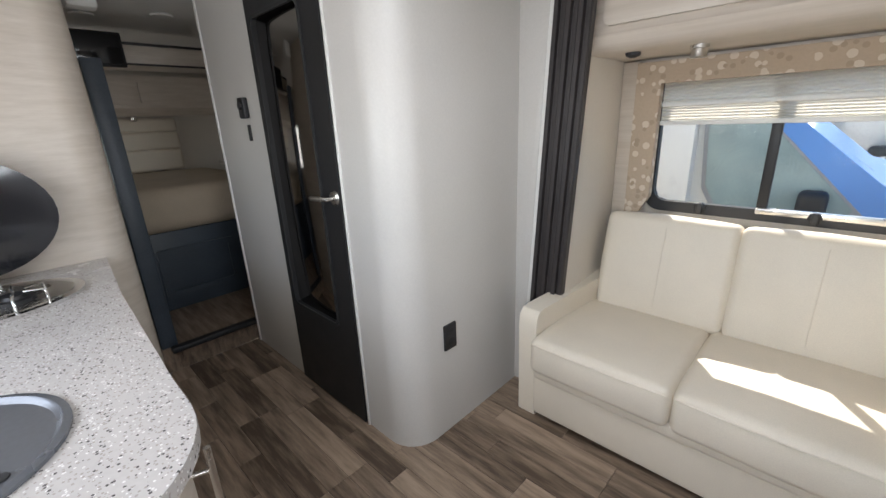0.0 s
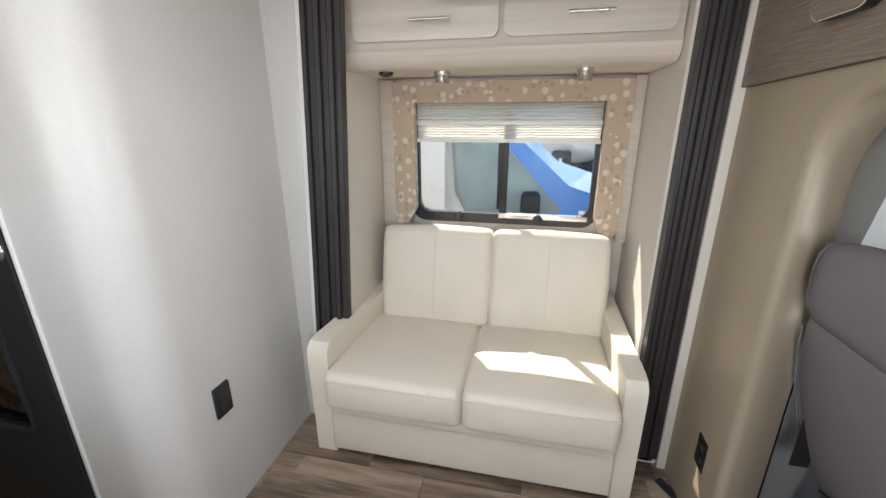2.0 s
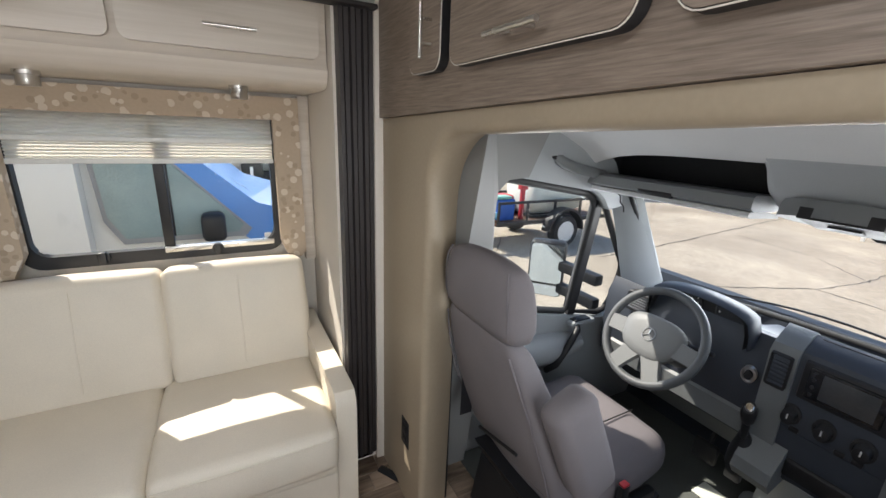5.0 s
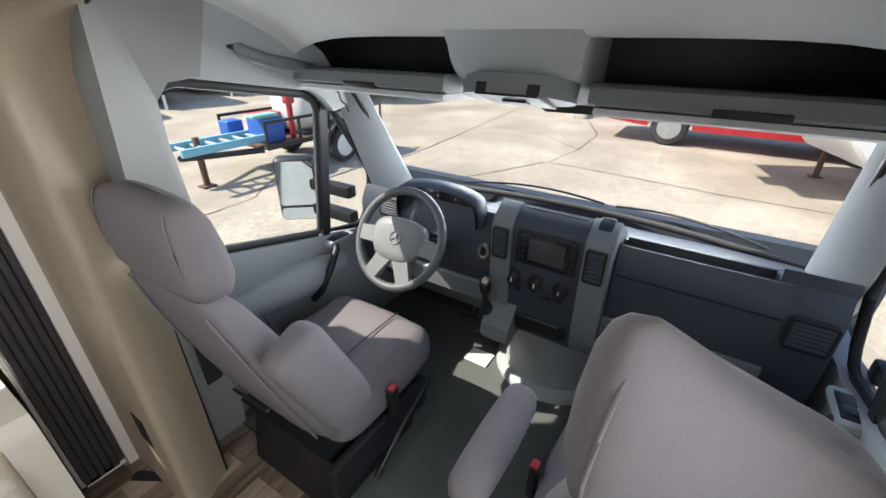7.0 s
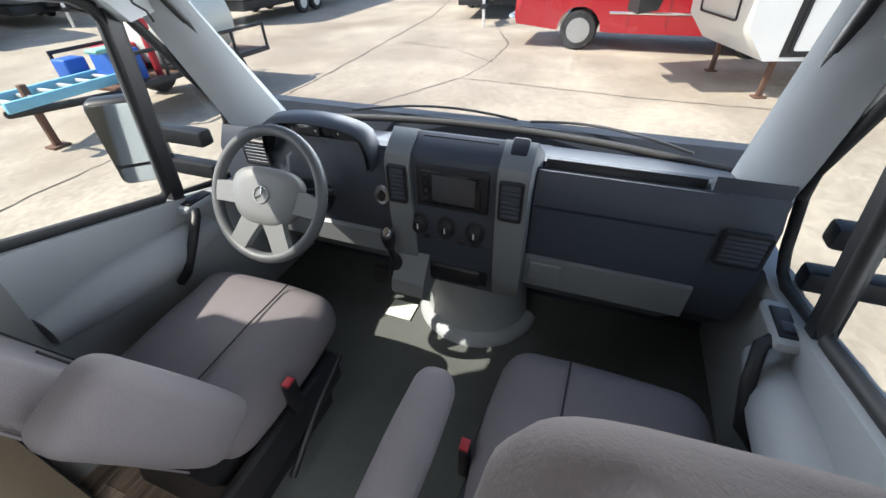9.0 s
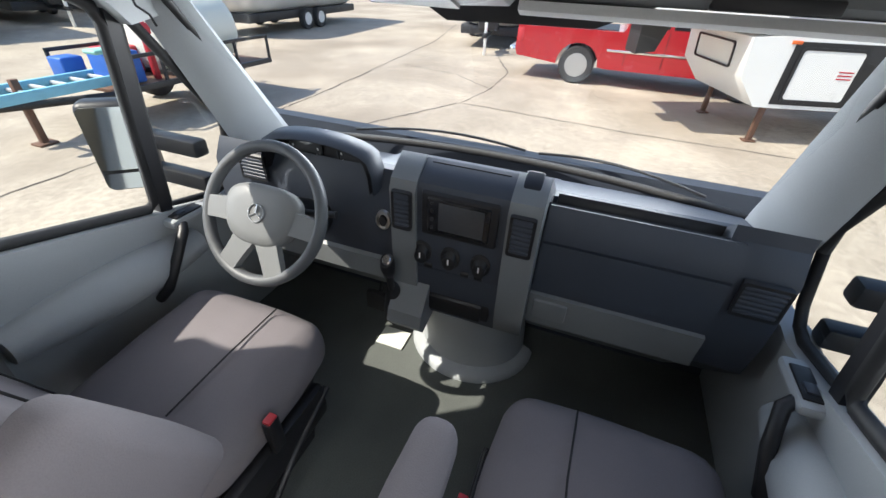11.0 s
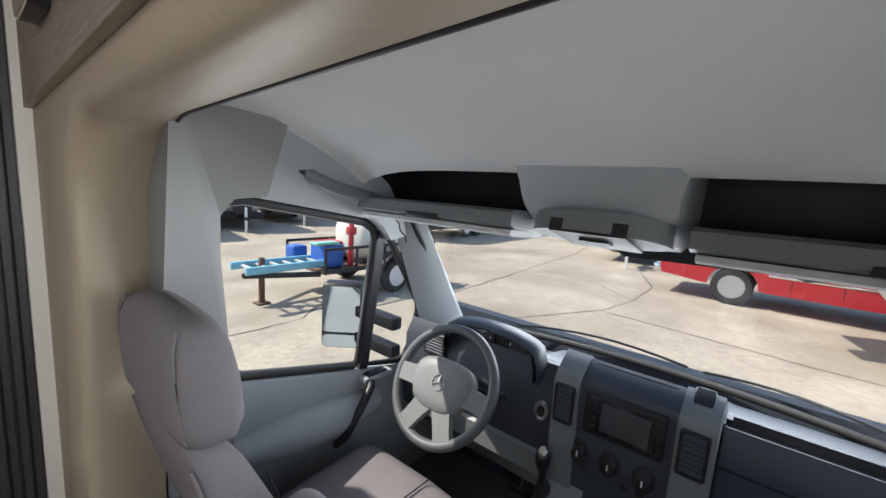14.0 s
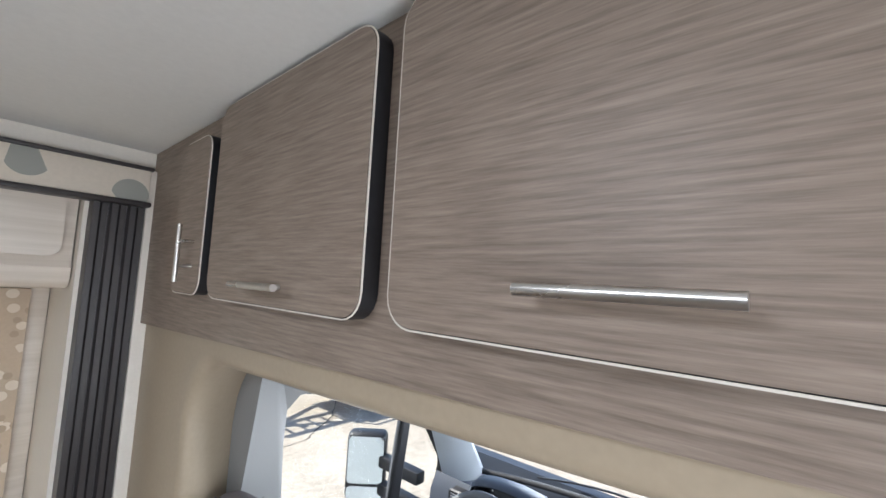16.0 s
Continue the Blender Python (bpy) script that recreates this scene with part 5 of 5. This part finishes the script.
    box("stalk", (1.03, yc - 0.285 * s - 0.012, 0.30), (1.07, yc - 0.285 * s + 0.012, 0.42), BLACK, bk, r=0.006)
    box("button", (1.035, yc - 0.285 * s - 0.011, 0.418), (1.065, yc - 0.285 * s + 0.011, 0.428), REDTUB, bk, r=0.003)


cab_seat(1.095, 1, True)
cab_seat(0.03, -1, False)

tagged(tube("pillar_wire", [(1.36, 1.285, 1.30), (1.39, 1.27, 1.27), (1.40, 1.275, 1.245), (1.43, 1.28, 1.225), (1.44, 1.282, 1.20)], 0.003, BLACK, None, 6), "thin black wire on the windscreen pillar", "wire")
tagged(tube("floor_strap", [(0.50, 1.60, 0.012), (0.56, 1.50, 0.014), (0.60, 1.40, 0.012), (0.66, 1.34, 0.012)], 0.02, BLACK, None, 6, flat=0.4), "black strap lying on the floor", "strap")

# ---------- the yard outside ----------
GZ = -0.75
gp = bmesh.new()
bmesh.ops.create_grid(gp, x_segments=40, y_segments=40, size=400, matrix=Matrix.Translation((0, 0, GZ)))
structure(finish("ground", gp, CONCRETE), "worn sunlit concrete yard with long cracks")
CRACK = mat("tar crack", (0.10, 0.085, 0.07), 0.9, var=0.2, scale=8, bump=0.2)


def crack(pts, w):
    bm = bmesh.new()
    prev = None
    rnd = random.Random(len(pts) * 7 + int(pts[0][0] * 10))
    dense = []
    for (a, b), (c, d2) in zip(pts, pts[1:]):
        for i in range(12):
            f = i / 12
            dense.append(Vector((a + (c - a) * f + rnd.uniform(-0.025, 0.025), b + (d2 - b) * f + rnd.uniform(-0.025, 0.025), GZ + 0.005)))
    for i, p in enumerate(dense[:-1]):
        t = (dense[i + 1] - p).normalized()
        sd2 = Vector((-t.y, t.x, 0)) * w * rnd.uniform(0.3, 0.95)
        cur = (bm.verts.new(p + sd2), bm.verts.new(p - sd2))
        if prev:
            bm.faces.new((prev[0], cur[0], cur[1], prev[1]))
        prev = cur
    return tagged(finish("ground_crack", bm, CRACK), "dark sealed crack in the concrete", kind="stuff")


crack([(5.65, 4.0), (7.0, 3.3), (8.25, 2.72), (8.05, 1.0), (7.89, -0.47), (7.85, -3.2), (7.2, -6.0)], 0.02)
crack([(8.25, 2.72), (9.6, 2.5), (11.5, 2.57), (14.0, 3.5)], 0.022)
crack([(6.2, 5.3), (7.4, 5.35), (9.0, 5.5), (12.0, 5.8), (15.2, 6.1), (22, 7.5)], 0.025)
crack([(2.0, 5.67), (3.7, 5.76), (4.6, 6.4), (5.4, 7.4)], 0.018)
crack([(9.6, 2.5), (10.6, 3.6), (11.2, 5.7)], 0.015)


def road_wheel(parent, at, axis, r, wd, rim=RIMPAINT, spokes=8):
    p = axis_pose(at, axis)
    lathe("tyre", [(r * 0.62, -wd / 2), (r * 0.92, -wd / 2), (r, -wd * 0.32), (r, wd * 0.32), (r * 0.92, wd / 2), (r * 0.62, wd / 2)], RUBBER, p, parent, 28, caps=False)
    lathe("rim", [(r * 0.63, wd * 0.5), (r * 0.58, wd * 0.52), (r * 0.54, wd * 0.30), (r * 0.2, wd * 0.36), (r * 0.17, wd * 0.48), (0, wd * 0.48)], rim, p, parent, 28)
    for i in range(spokes):
        a = 2 * math.pi * i / spokes
        c = p @ Vector((r * 0.40 * math.cos(a), r * 0.40 * math.sin(a), wd * 0.335))
        lathe("rim_hole", [(r * 0.075, 0), (r * 0.07, wd * 0.02), (0, wd * 0.02)], BLACK, axis_pose(c, axis), parent, 10)


# red pickup, broadside
tk = thing("pickup_truck", (12.3, -0.5, GZ), "red crew-cab pickup truck parked broadside", "truck")
TX = 11.2
side = [(2.35, 0.5), (2.4, 0.65), (2.38, 1.12), (0.10, 1.14), (0.05, 1.2), (-0.1, 1.85), (-0.55, 1.92), (-1.75, 1.90), (-2.5, 1.25), (-3.75, 1.12), (-3.85, 0.5), (-3.4, 0.42)]
side += [(-2.55 - 0.45 * math.cos(radians(a)), 0.42 + 0.45 * math.sin(radians(a))) for a in range(0, 181, 20)] + [(-1.9, 0.38), (0.3, 0.38)] + [(0.95 - 0.47 * math.cos(radians(a)), 0.40 + 0.47 * math.sin(radians(a))) for a in range(0, 181, 20)]
prism("body", [(y, GZ + z) for y, z in side], "x", TX, TX + 1.85, RED, tk, r=0.05, seg=3)
prism("bed_opening", [(0.2, GZ + 1.142), (1.98, GZ + 1.142), (1.98, GZ + 1.148), (0.2, GZ + 1.148)], "x", TX + 0.15, TX + 1.7, BLACK, tk)
prism("side_glass", [(0.0, GZ + 1.25), (-0.12, GZ + 1.8), (-0.75, GZ + 1.82), (-0.78, GZ + 1.25)], "x", TX - 0.006, TX + 0.01, GLOSSBLACK, tk)
prism("side_glass", [(-0.86, GZ + 1.25), (-0.86, GZ + 1.82), (-1.70, GZ + 1.80), (-2.2, GZ + 1.25)], "x", TX - 0.006, TX + 0.01, GLOSSBLACK, tk)
box("rear_bumper", (TX + 0.05, 2.35, GZ + 0.48), (TX + 1.8, 2.55, GZ + 0.68), CHROME, tk, r=0.03)
box("tail_lamp", (TX - 0.008, 2.23, GZ + 0.78), (TX + 0.1, 2.37, GZ + 1.08), REDTUB, tk, r=0.02)
box("side_stripe", (TX - 0.012, -3.2, GZ + 0.74), (TX + 0.01, 0.35, GZ + 0.79), CHROME, tk, r=0.004)
for y in (-0.05, -0.82, -1.95):
    box("door_gap", (TX - 0.003, y, GZ + 0.5), (TX + 0.01, y + 0.012, GZ + 1.2), BLACK, tk, r=0)
for y in (0.95, -2.55):
    road_wheel(tk, (TX + 0.13, y, GZ + 0.40), (-1, 0, 0), 0.40, 0.26)
    road_wheel(tk, (TX + 1.72, y, GZ + 0.40), (1, 0, 0), 0.40, 0.26)

# fifth-wheel trailer with its raised nose
fw = thing("fifth_wheel_trailer", (9.8, -5.0, GZ), "white fifth-wheel trailer with grey and black graphics on landing legs", "trailer")
FX0, FX1, FN = 8.45, 10.75, -1.35
prof = [(FN - 0.25, 2.9), (FN + 0.10, 1.95), (FN, 1.05), (FN - 0.45, 0.62), (-11, 0.62), (-11, 3.5), (FN - 1.6, 3.5)]
low = [(FN - 0.35, 0.62), (FN, 1.05), (FN + 0.05, 1.62), (FN - 0.35, 1.66), (-11, 1.66), (-11, 0.62)]
prism("hull", [(y, GZ + z) for y, z in low], "x", FX0, FX1, WHITE, fw, r=0.06, seg=3)
up = [(FN - 1.15, 1.665), (FN + 1.5, 1.78), (FN + 1.75, 2.05), (FN + 1.2, 3.2), (FN + 0.5, 3.5), (-11, 3.5), (-11, 1.665)]
prism("upper_hull", [(y, GZ + z) for y, z in up], "x", FX0 + 0.02, FX1 - 0.02, WHITE, fw, r=0.06, seg=3)
prism("graphic_band", [(FN - 0.55, GZ + 0.68), (FN - 0.55, GZ + 1.6), (-10.9, GZ + 1.62), (-10.9, GZ + 0.68)], "x", FX0 - 0.008, FX0 + 0.01, BLACK, fw)
for y0, z0, y1, z1, hh in ((FN - 0.3, 1.75, -9, 2.6, 0.22), (FN + 0.9, 2.0, -9, 3.05, 0.10), (FN + 0.9, 2.2, -9, 3.25, 0.05)):
    prism("graphic_stripe", [(y0, GZ + z0), (y0, GZ + z0 + hh), (y1, GZ + z1 + hh), (y1, GZ + z1)], "x", FX0 + 0.008, FX0 + 0.03, GREYSTRIPE, fw)
prism("storage_hatch", rounded(FN - 1.55, FN - 0.68, GZ + 0.76, GZ + 1.5, 0.05), "x", FX0 - 0.022, FX0 + 0.01, WHITE, fw, r=0.004)
ring("hatch_seal", rounded(FN - 1.58, FN - 0.65, GZ + 0.73, GZ + 1.53, 0.07), rounded(FN - 1.54, FN - 0.69, GZ + 0.77, GZ + 1.49, 0.05), "x", FX0 - 0.03, FX0, BLACK, fw)
prism("storage_hatch", rounded(FN - 2.9, FN - 1.9, GZ + 0.76, GZ + 1.5, 0.05), "x", FX0 - 0.022, FX0 + 0.01, WHITE, fw, r=0.004)
lean_n = lambda c: Vector((c.x, c.y + (c.z - GZ - 1.3) * 0.09, c.z))
ring("nose_hatch_seal", rounded(FX0 + 0.45, FX1 - 0.45, GZ + 1.12, GZ + 1.52, 0.06), rounded(FX0 + 0.48, FX1 - 0.48, GZ + 1.15, GZ + 1.49, 0.05), "y", FN + 0.02, FN + 0.045, BLACK, fw, shear=lean_n)
box("marker_light", (FX0 - 0.025, FN - 0.62, GZ + 1.56), (FX0, FN - 0.48, GZ + 1.61), ORANGE, fw, r=0.008)
for i in range(3):
    box("notice_line", (FX0 - 0.026, FN - 1.5, GZ + 1.2 - 0.05 * i), (FX0 - 0.023, FN - 1.3, GZ + 1.22 - 0.05 * i), REDTUB, fw, r=0)
for x in (FX0 + 0.2, FX1 - 0.2):
    box("landing_leg", (x - 0.04, FN - 0.66, GZ + 0.02), (x + 0.04, FN - 0.58, GZ + 0.9), RUST, fw, r=0.008)
    box("foot", (x - 0.09, FN - 0.71, GZ), (x + 0.09, FN - 0.53, GZ + 0.03), RUST, fw, r=0.006)
prism("hitch_arm", [(FN + 1.35, GZ + 1.75), (FN + 0.9, GZ + 1.75), (FN + 1.05, GZ + 1.25), (FN + 1.35, GZ + 1.2)], "x", 9.3, 9.9, STEELDARK, fw, r=0.02)
for y in (-8.2, -7.3):
    road_wheel(fw, (FX0 + 0.15, y, GZ + 0.38), (-1, 0, 0), 0.38, 0.22)

fw.matrix_world = pose(8.45, -2.15, GZ, 0, 0, 17) @ Matrix.Diagonal((0.85, 1.0, 0.92, 1)) @ Matrix.Translation(fw.location - Vector((8.65, -1.97, GZ)))

# utility trailer with its load
ut = thing("utility_trailer", (4.6, 6.3, GZ), "black utility trailer with a light blue tongue frame", "trailer")
for y in (5.75, 7.05):
    box("side_rail", (4.0, y - 0.03, GZ + 0.50), (6.9, y + 0.03, GZ + 0.58), STEELDARK, ut, r=0.006)
    box("top_rail", (4.0, y - 0.02, GZ + 0.92), (6.9, y + 0.02, GZ + 0.97), STEELDARK, ut, r=0.006)
    for x in (4.02, 4.7, 5.4, 6.1, 6.88):
        box("stake", (x - 0.02, y - 0.02, GZ + 0.55), (x + 0.02, y + 0.02, GZ + 0.95), STEELDARK, ut, r=0.004)
box("deck", (4.0, 5.78, GZ + 0.50), (6.9, 7.02, GZ + 0.55), RUST, ut, r=0.004)
tube("tongue", [(4.0, 5.85, GZ + 0.5), (2.9, 6.4, GZ + 0.5)], 0.05, STEELDARK, ut)
tube("tongue", [(4.0, 6.95, GZ + 0.5), (2.9, 6.4, GZ + 0.5)], 0.05, STEELDARK, ut)
box("jack", (3.12, 6.28, GZ + 0.02), (3.20, 6.36, GZ + 0.80), RUST, ut, r=0.008)
box("jack_foot", (3.05, 6.22, GZ), (3.27, 6.42, GZ + 0.03), RUST, ut, r=0.004)
road_wheel(ut, (5.55, 5.62, GZ + 0.34), (0, -1, 0), 0.34, 0.2, WHITE)
road_wheel(ut, (5.55, 7.18, GZ + 0.34), (0, 1, 0), 0.34, 0.2, WHITE)
prism("fender", [(5.55 + 0.46 * math.cos(radians(a)), GZ + 0.36 + 0.46 * math.sin(radians(a))) for a in range(0, 181, 15)] + [(5.55 + 0.42 * math.cos(radians(a)), GZ + 0.36 + 0.42 * math.sin(radians(a))) for a in range(180, -1, -15)], "y", 5.50, 5.74, STEELDARK, ut)
ldr = thing("ladder", (3.4, 6.3, GZ + 0.6), "pale blue ladder laid across the trailer tongue", "ladder")
for y in (6.0, 6.55):
    box("stile", (2.75, y - 0.03, GZ + 0.60), (4.5, y + 0.03, GZ + 0.72), SKYBLUE, ldr, r=0.006)
for i in range(7):
    box("rung", (2.9 + 0.24 * i, 6.0, GZ + 0.64), (2.94 + 0.24 * i, 6.55, GZ + 0.68), ALUM, ldr, r=0.006)
for (x, y, z), (sx, sy, sz), m, nm, lab in (((4.35, 6.2, 0.56), (0.4, 0.5, 0.42), BLUETUB, "storage_tub", "blue plastic storage tub on the trailer"), ((4.75, 6.75, 0.56), (0.5, 0.4, 0.38), REDTUB, "storage_tub", "red plastic storage tub on the trailer"),
                                            ((4.1, 6.85, 0.56), (0.3, 0.3, 0.32), BLUETUB, "storage_tub", "blue plastic storage tub on the trailer"), ((4.2, 6.05, 0.985), (0.5, 0.25, 0.06), GREENISH, "board", "pale green board on the tubs")):
    tagged(box(nm, (x - sx / 2, y - sy / 2, GZ + z), (x + sx / 2, y + sy / 2, GZ + z + sz), m, r=0.03, seg=3), lab, "tub" if nm == "storage_tub" else "board")
tk2 = thing("water_tank", (5.6, 6.4, GZ + 0.55), "white rounded poly water tank on the trailer", "tank")
rings = []
for x, k2 in ((4.95, 0.3), (4.97, 0.75), (5.03, 0.93), (5.15, 1.0), (6.25, 1.0), (6.37, 0.93), (6.43, 0.75), (6.45, 0.3)):
    rings.append([(x, 6.4 + 0.55 * k2 * math.cos(t), GZ + 1.10 + 0.55 * k2 * math.sin(t)) for t in (2 * math.pi * q / 28 for q in range(28))])
loft("barrel", rings, TANK, tk2, angle=50)
box("cradle", (5.0, 6.0, GZ + 0.55), (6.4, 6.8, GZ + 0.62), STEELDARK, tk2, r=0.01)
fe = thing("red_jack_post", (4.75, 6.0, GZ + 0.55), "red upright jack post on the trailer", "jack")
box("post", (4.72, 5.98, GZ + 0.55), (4.80, 6.06, GZ + 1.50), REDTUB, fe, r=0.015)
box("head", (4.68, 5.95, GZ + 1.15), (4.84, 6.09, GZ + 1.30), REDTUB, fe, r=0.02)

SHIFT = Vector((0.45, 0.53, 0))
for ob in [o for o in scene.objects if not o.parent and o.name.split(".")[0] in ("utility_trailer", "ladder", "storage_tub", "board", "water_tank", "red_jack_post")]:
    ob.location = ob.location + SHIFT


def camper(at, yaw, length, mt, label):
    """A rounded aluminium travel trailer: x is its length."""
    e = new("travel_trailer")
    tagged(e, label, "trailer", "travel trailers")
    m = pose(at[0], at[1], GZ, 0, 0, yaw)
    hl = length / 2
    rings = []
    for x, k2 in ((-hl, 0.45), (-hl + 0.1, 0.72), (-hl + 0.35, 0.92), (-hl + 0.8, 1.0), (hl - 0.8, 1.0), (hl - 0.35, 0.92), (hl - 0.1, 0.72), (hl, 0.45)):
        sec = []
        for q in range(24):
            t = 2 * math.pi * q / 24
            c, sn = math.cos(t), math.sin(t)
            sec.append((x, 1.2 * k2 ** 0.5 * math.copysign(abs(c) ** 0.5, c), 1.75 + (1.15 * k2) * math.copysign(abs(sn) ** 0.55, sn)))
        rings.append(sec)
    parts = [loft("shell", rings, mt, angle=50)]
    for s in (-1, 1):
        for x in (-hl * 0.55, 0.1, hl * 0.5):
            parts.append(prism("window", rounded(x - 0.4, x + 0.4, 1.65, 2.2, 0.08), "y", s * 1.185, s * 1.215, GLOSSBLACK))
        for x in (-0.45, 0.45):
            p = lathe("tyre", [(0.2, -0.1), (0.34, -0.1), (0.36, -0.05), (0.36, 0.05), (0.34, 0.1), (0.2, 0.1)], RUBBER, axis_pose((x, s * 1.08, 0.36), (0, s, 0)), None, 20, caps=False)
            q = lathe("rim", [(0.21, 0.1), (0.2, 0.11), (0.1, 0.07), (0, 0.08)], WHITE, axis_pose((x, s * 1.08, 0.36), (0, s, 0)), None, 20)
            parts += [p, q]
    parts.append(prism("front_window", rounded(-0.5, 0.5, 1.95, 2.3, 0.1), "x", -hl - 0.02, -hl + 0.25, GLOSSBLACK))
    parts.append(box("chassis", (-hl + 0.3, -1.0, 0.40), (hl - 0.3, 1.0, 0.66), STEELDARK, r=0.02))
    parts.append(box("gas_cover", (-hl - 0.75, -0.3, 0.62), (-hl - 0.2, 0.3, 1.15), STEELDARK, r=0.08))
    parts.append(box("tongue", (-hl - 1.2, -0.06, 0.48), (-hl + 0.4, 0.06, 0.60), STEELDARK, r=0.01))
    parts.append(box("jack", (-hl - 1.05, -0.04, 0.0), (-hl - 0.97, 0.04, 0.95), ALUM, r=0.01))
    e.matrix_world = m
    for p in parts:
        p.parent = e
    return e


c1 = camper((15.6, 12.4), 3, 7.5, ALUM, "polished aluminium travel trailer on two axles")
for x, y, yaw in ((8.1, 20.3, 80), (11.4, 21.8, 80), (15.0, 23.6, 78), (4.7, 19.2, 82), (1.2, 18.2, 84), (-2.4, 17.4, 86), (18.4, 4.5, 8)):
    copy_thing(c1, pose(x, y, GZ, 0, 0, yaw))
for x, y, yaw, L in ((30, 24, 32, 8), (38, 14, 15, 9), (34, 6, 5, 7.5), (28, 34, 50, 8), (40, -4, 0, 9), (20, 38, 70, 8), (8, 40, 85, 9), (-4, 36, 95, 9)):
    copy_thing(c1, pose(x, y, GZ, 0, 0, yaw))
structure(boxes("backdrop_fence", [((48, -60, GZ), (48.3, 80, GZ + 2.4)), ((-60, 60, GZ), (48, 60.3, GZ + 2.4))], GREYSTRIPE), "far grey yard fence")

# white and blue van standing beside the slide-out window
vn = thing("parked_van", (0.3, 4.2, GZ), "white box van with a blue cab front parked alongside", "van")
VY = 3.55
prism("box_body", [(-5.5, GZ + 0.5), (-5.5, GZ + 3.0), (-0.80, GZ + 3.0), (-0.80, GZ + 0.5)], "y", VY - 0.12, VY + 2.0, WHITE, vn, r=0.04)
VX = -0.92
cabp = [(VX + a, GZ + b) for a, b in ((-0.6, 0.45), (-0.6, 2.55), (-0.2, 2.6), (0.10, 2.5), (1.05, 1.6), (1.95, 1.32), (2.1, 0.6), (2.05, 0.45))]
prism("cab", cabp, "y", VY, VY + 1.9, WHITE, vn, r=0.05, seg=3)
prism("blue_front", [(VX + a, GZ + b) for a, b in ((0.05, 2.60), (0.16, 2.52), (1.12, 1.66), (2.0, 1.38), (2.05, 1.0), (1.45, 1.12), (1.05, 1.38), (0.36, 2.1), (-0.15, 2.45), (-0.3, 2.62))], "y", VY - 0.03, VY + 1.93, BLUE, vn, r=0.03, seg=3)
dg = [(VX + a, GZ + b) for a, b in ((0.30, 1.45), (0.22, 1.6), (0.18, 2.15), (0.25, 2.27), (0.36, 2.22), (1.02, 1.50), (0.98, 1.45))]
prism("door_seal", [(a + (a - VX - 0.5) * 0.10, b + (b - GZ - 1.85) * 0.10) for a, b in dg], "y", VY - 0.036, VY - 0.028, GREYSTRIPE, vn)
prism("door_glass", dg, "y", VY - 0.05, VY - 0.035, VANGLASS, vn)
box("mirror", (VX + 0.75, VY - 0.22, GZ + 1.42), (VX + 0.9, VY - 0.06, GZ + 1.62), STEELDARK, vn, r=0.04, seg=3)
box("quarter_bar", (VX + 0.55, VY - 0.06, GZ + 1.45), (VX + 0.585, VY - 0.03, GZ + 2.0), BLACK, vn, r=0.004)
for x in (-4.2, 0.35):
    road_wheel(vn, (x, VY + 0.1, GZ + 0.36), (0, -1, 0), 0.36, 0.22)

# ---------- floor planks, laid along the coach ----------
rnd = random.Random(4)
plank_mesh = {}
n_pl = 0
PW = 0.095
floor_ob = bpy.data.objects["floor"]


def plank_piece(L):
    if L not in plank_mesh:
        bm = bmesh.new()
        add_box(bm, (0, 0.0006, -0.006), (L - 0.0012, PW - 0.0006, 0.0))
        bevel(bm, 0.0012, 1)
        me = bpy.data.meshes.new("plank")
        bm.to_mesh(me)
        bm.free()
        me.materials.append(PLANK)
        plank_mesh[L] = me
    return plank_mesh[L]


for j in range(24):
    y = YR + PW * j
    x = -2.70
    first = rnd.choice((0.15, 0.25, 0.35, 0.45))
    while x < 0.855:
        L = first if first else rnd.choice((0.35, 0.45, 0.55, 0.65))
        first = 0
        L = round(min(L, 0.86 - x), 3)
        if y < 0.0 and x > -2.0 and x + L < -0.75:
            x += L
            continue
        o = new("plank", plank_piece(L))
        o.location = (x, y, 0.0)
        o.parent = floor_ob
        x += L
step_pl = boxes("plank_riser", [((-2.715, 0.42 + 0.085 * i, 0.002), (-2.70, 0.42 + 0.085 * i + 0.083, 0.125)) for i in range(6)], PLANK)
attach(step_pl, bpy.data.objects["floor_bedroom"])
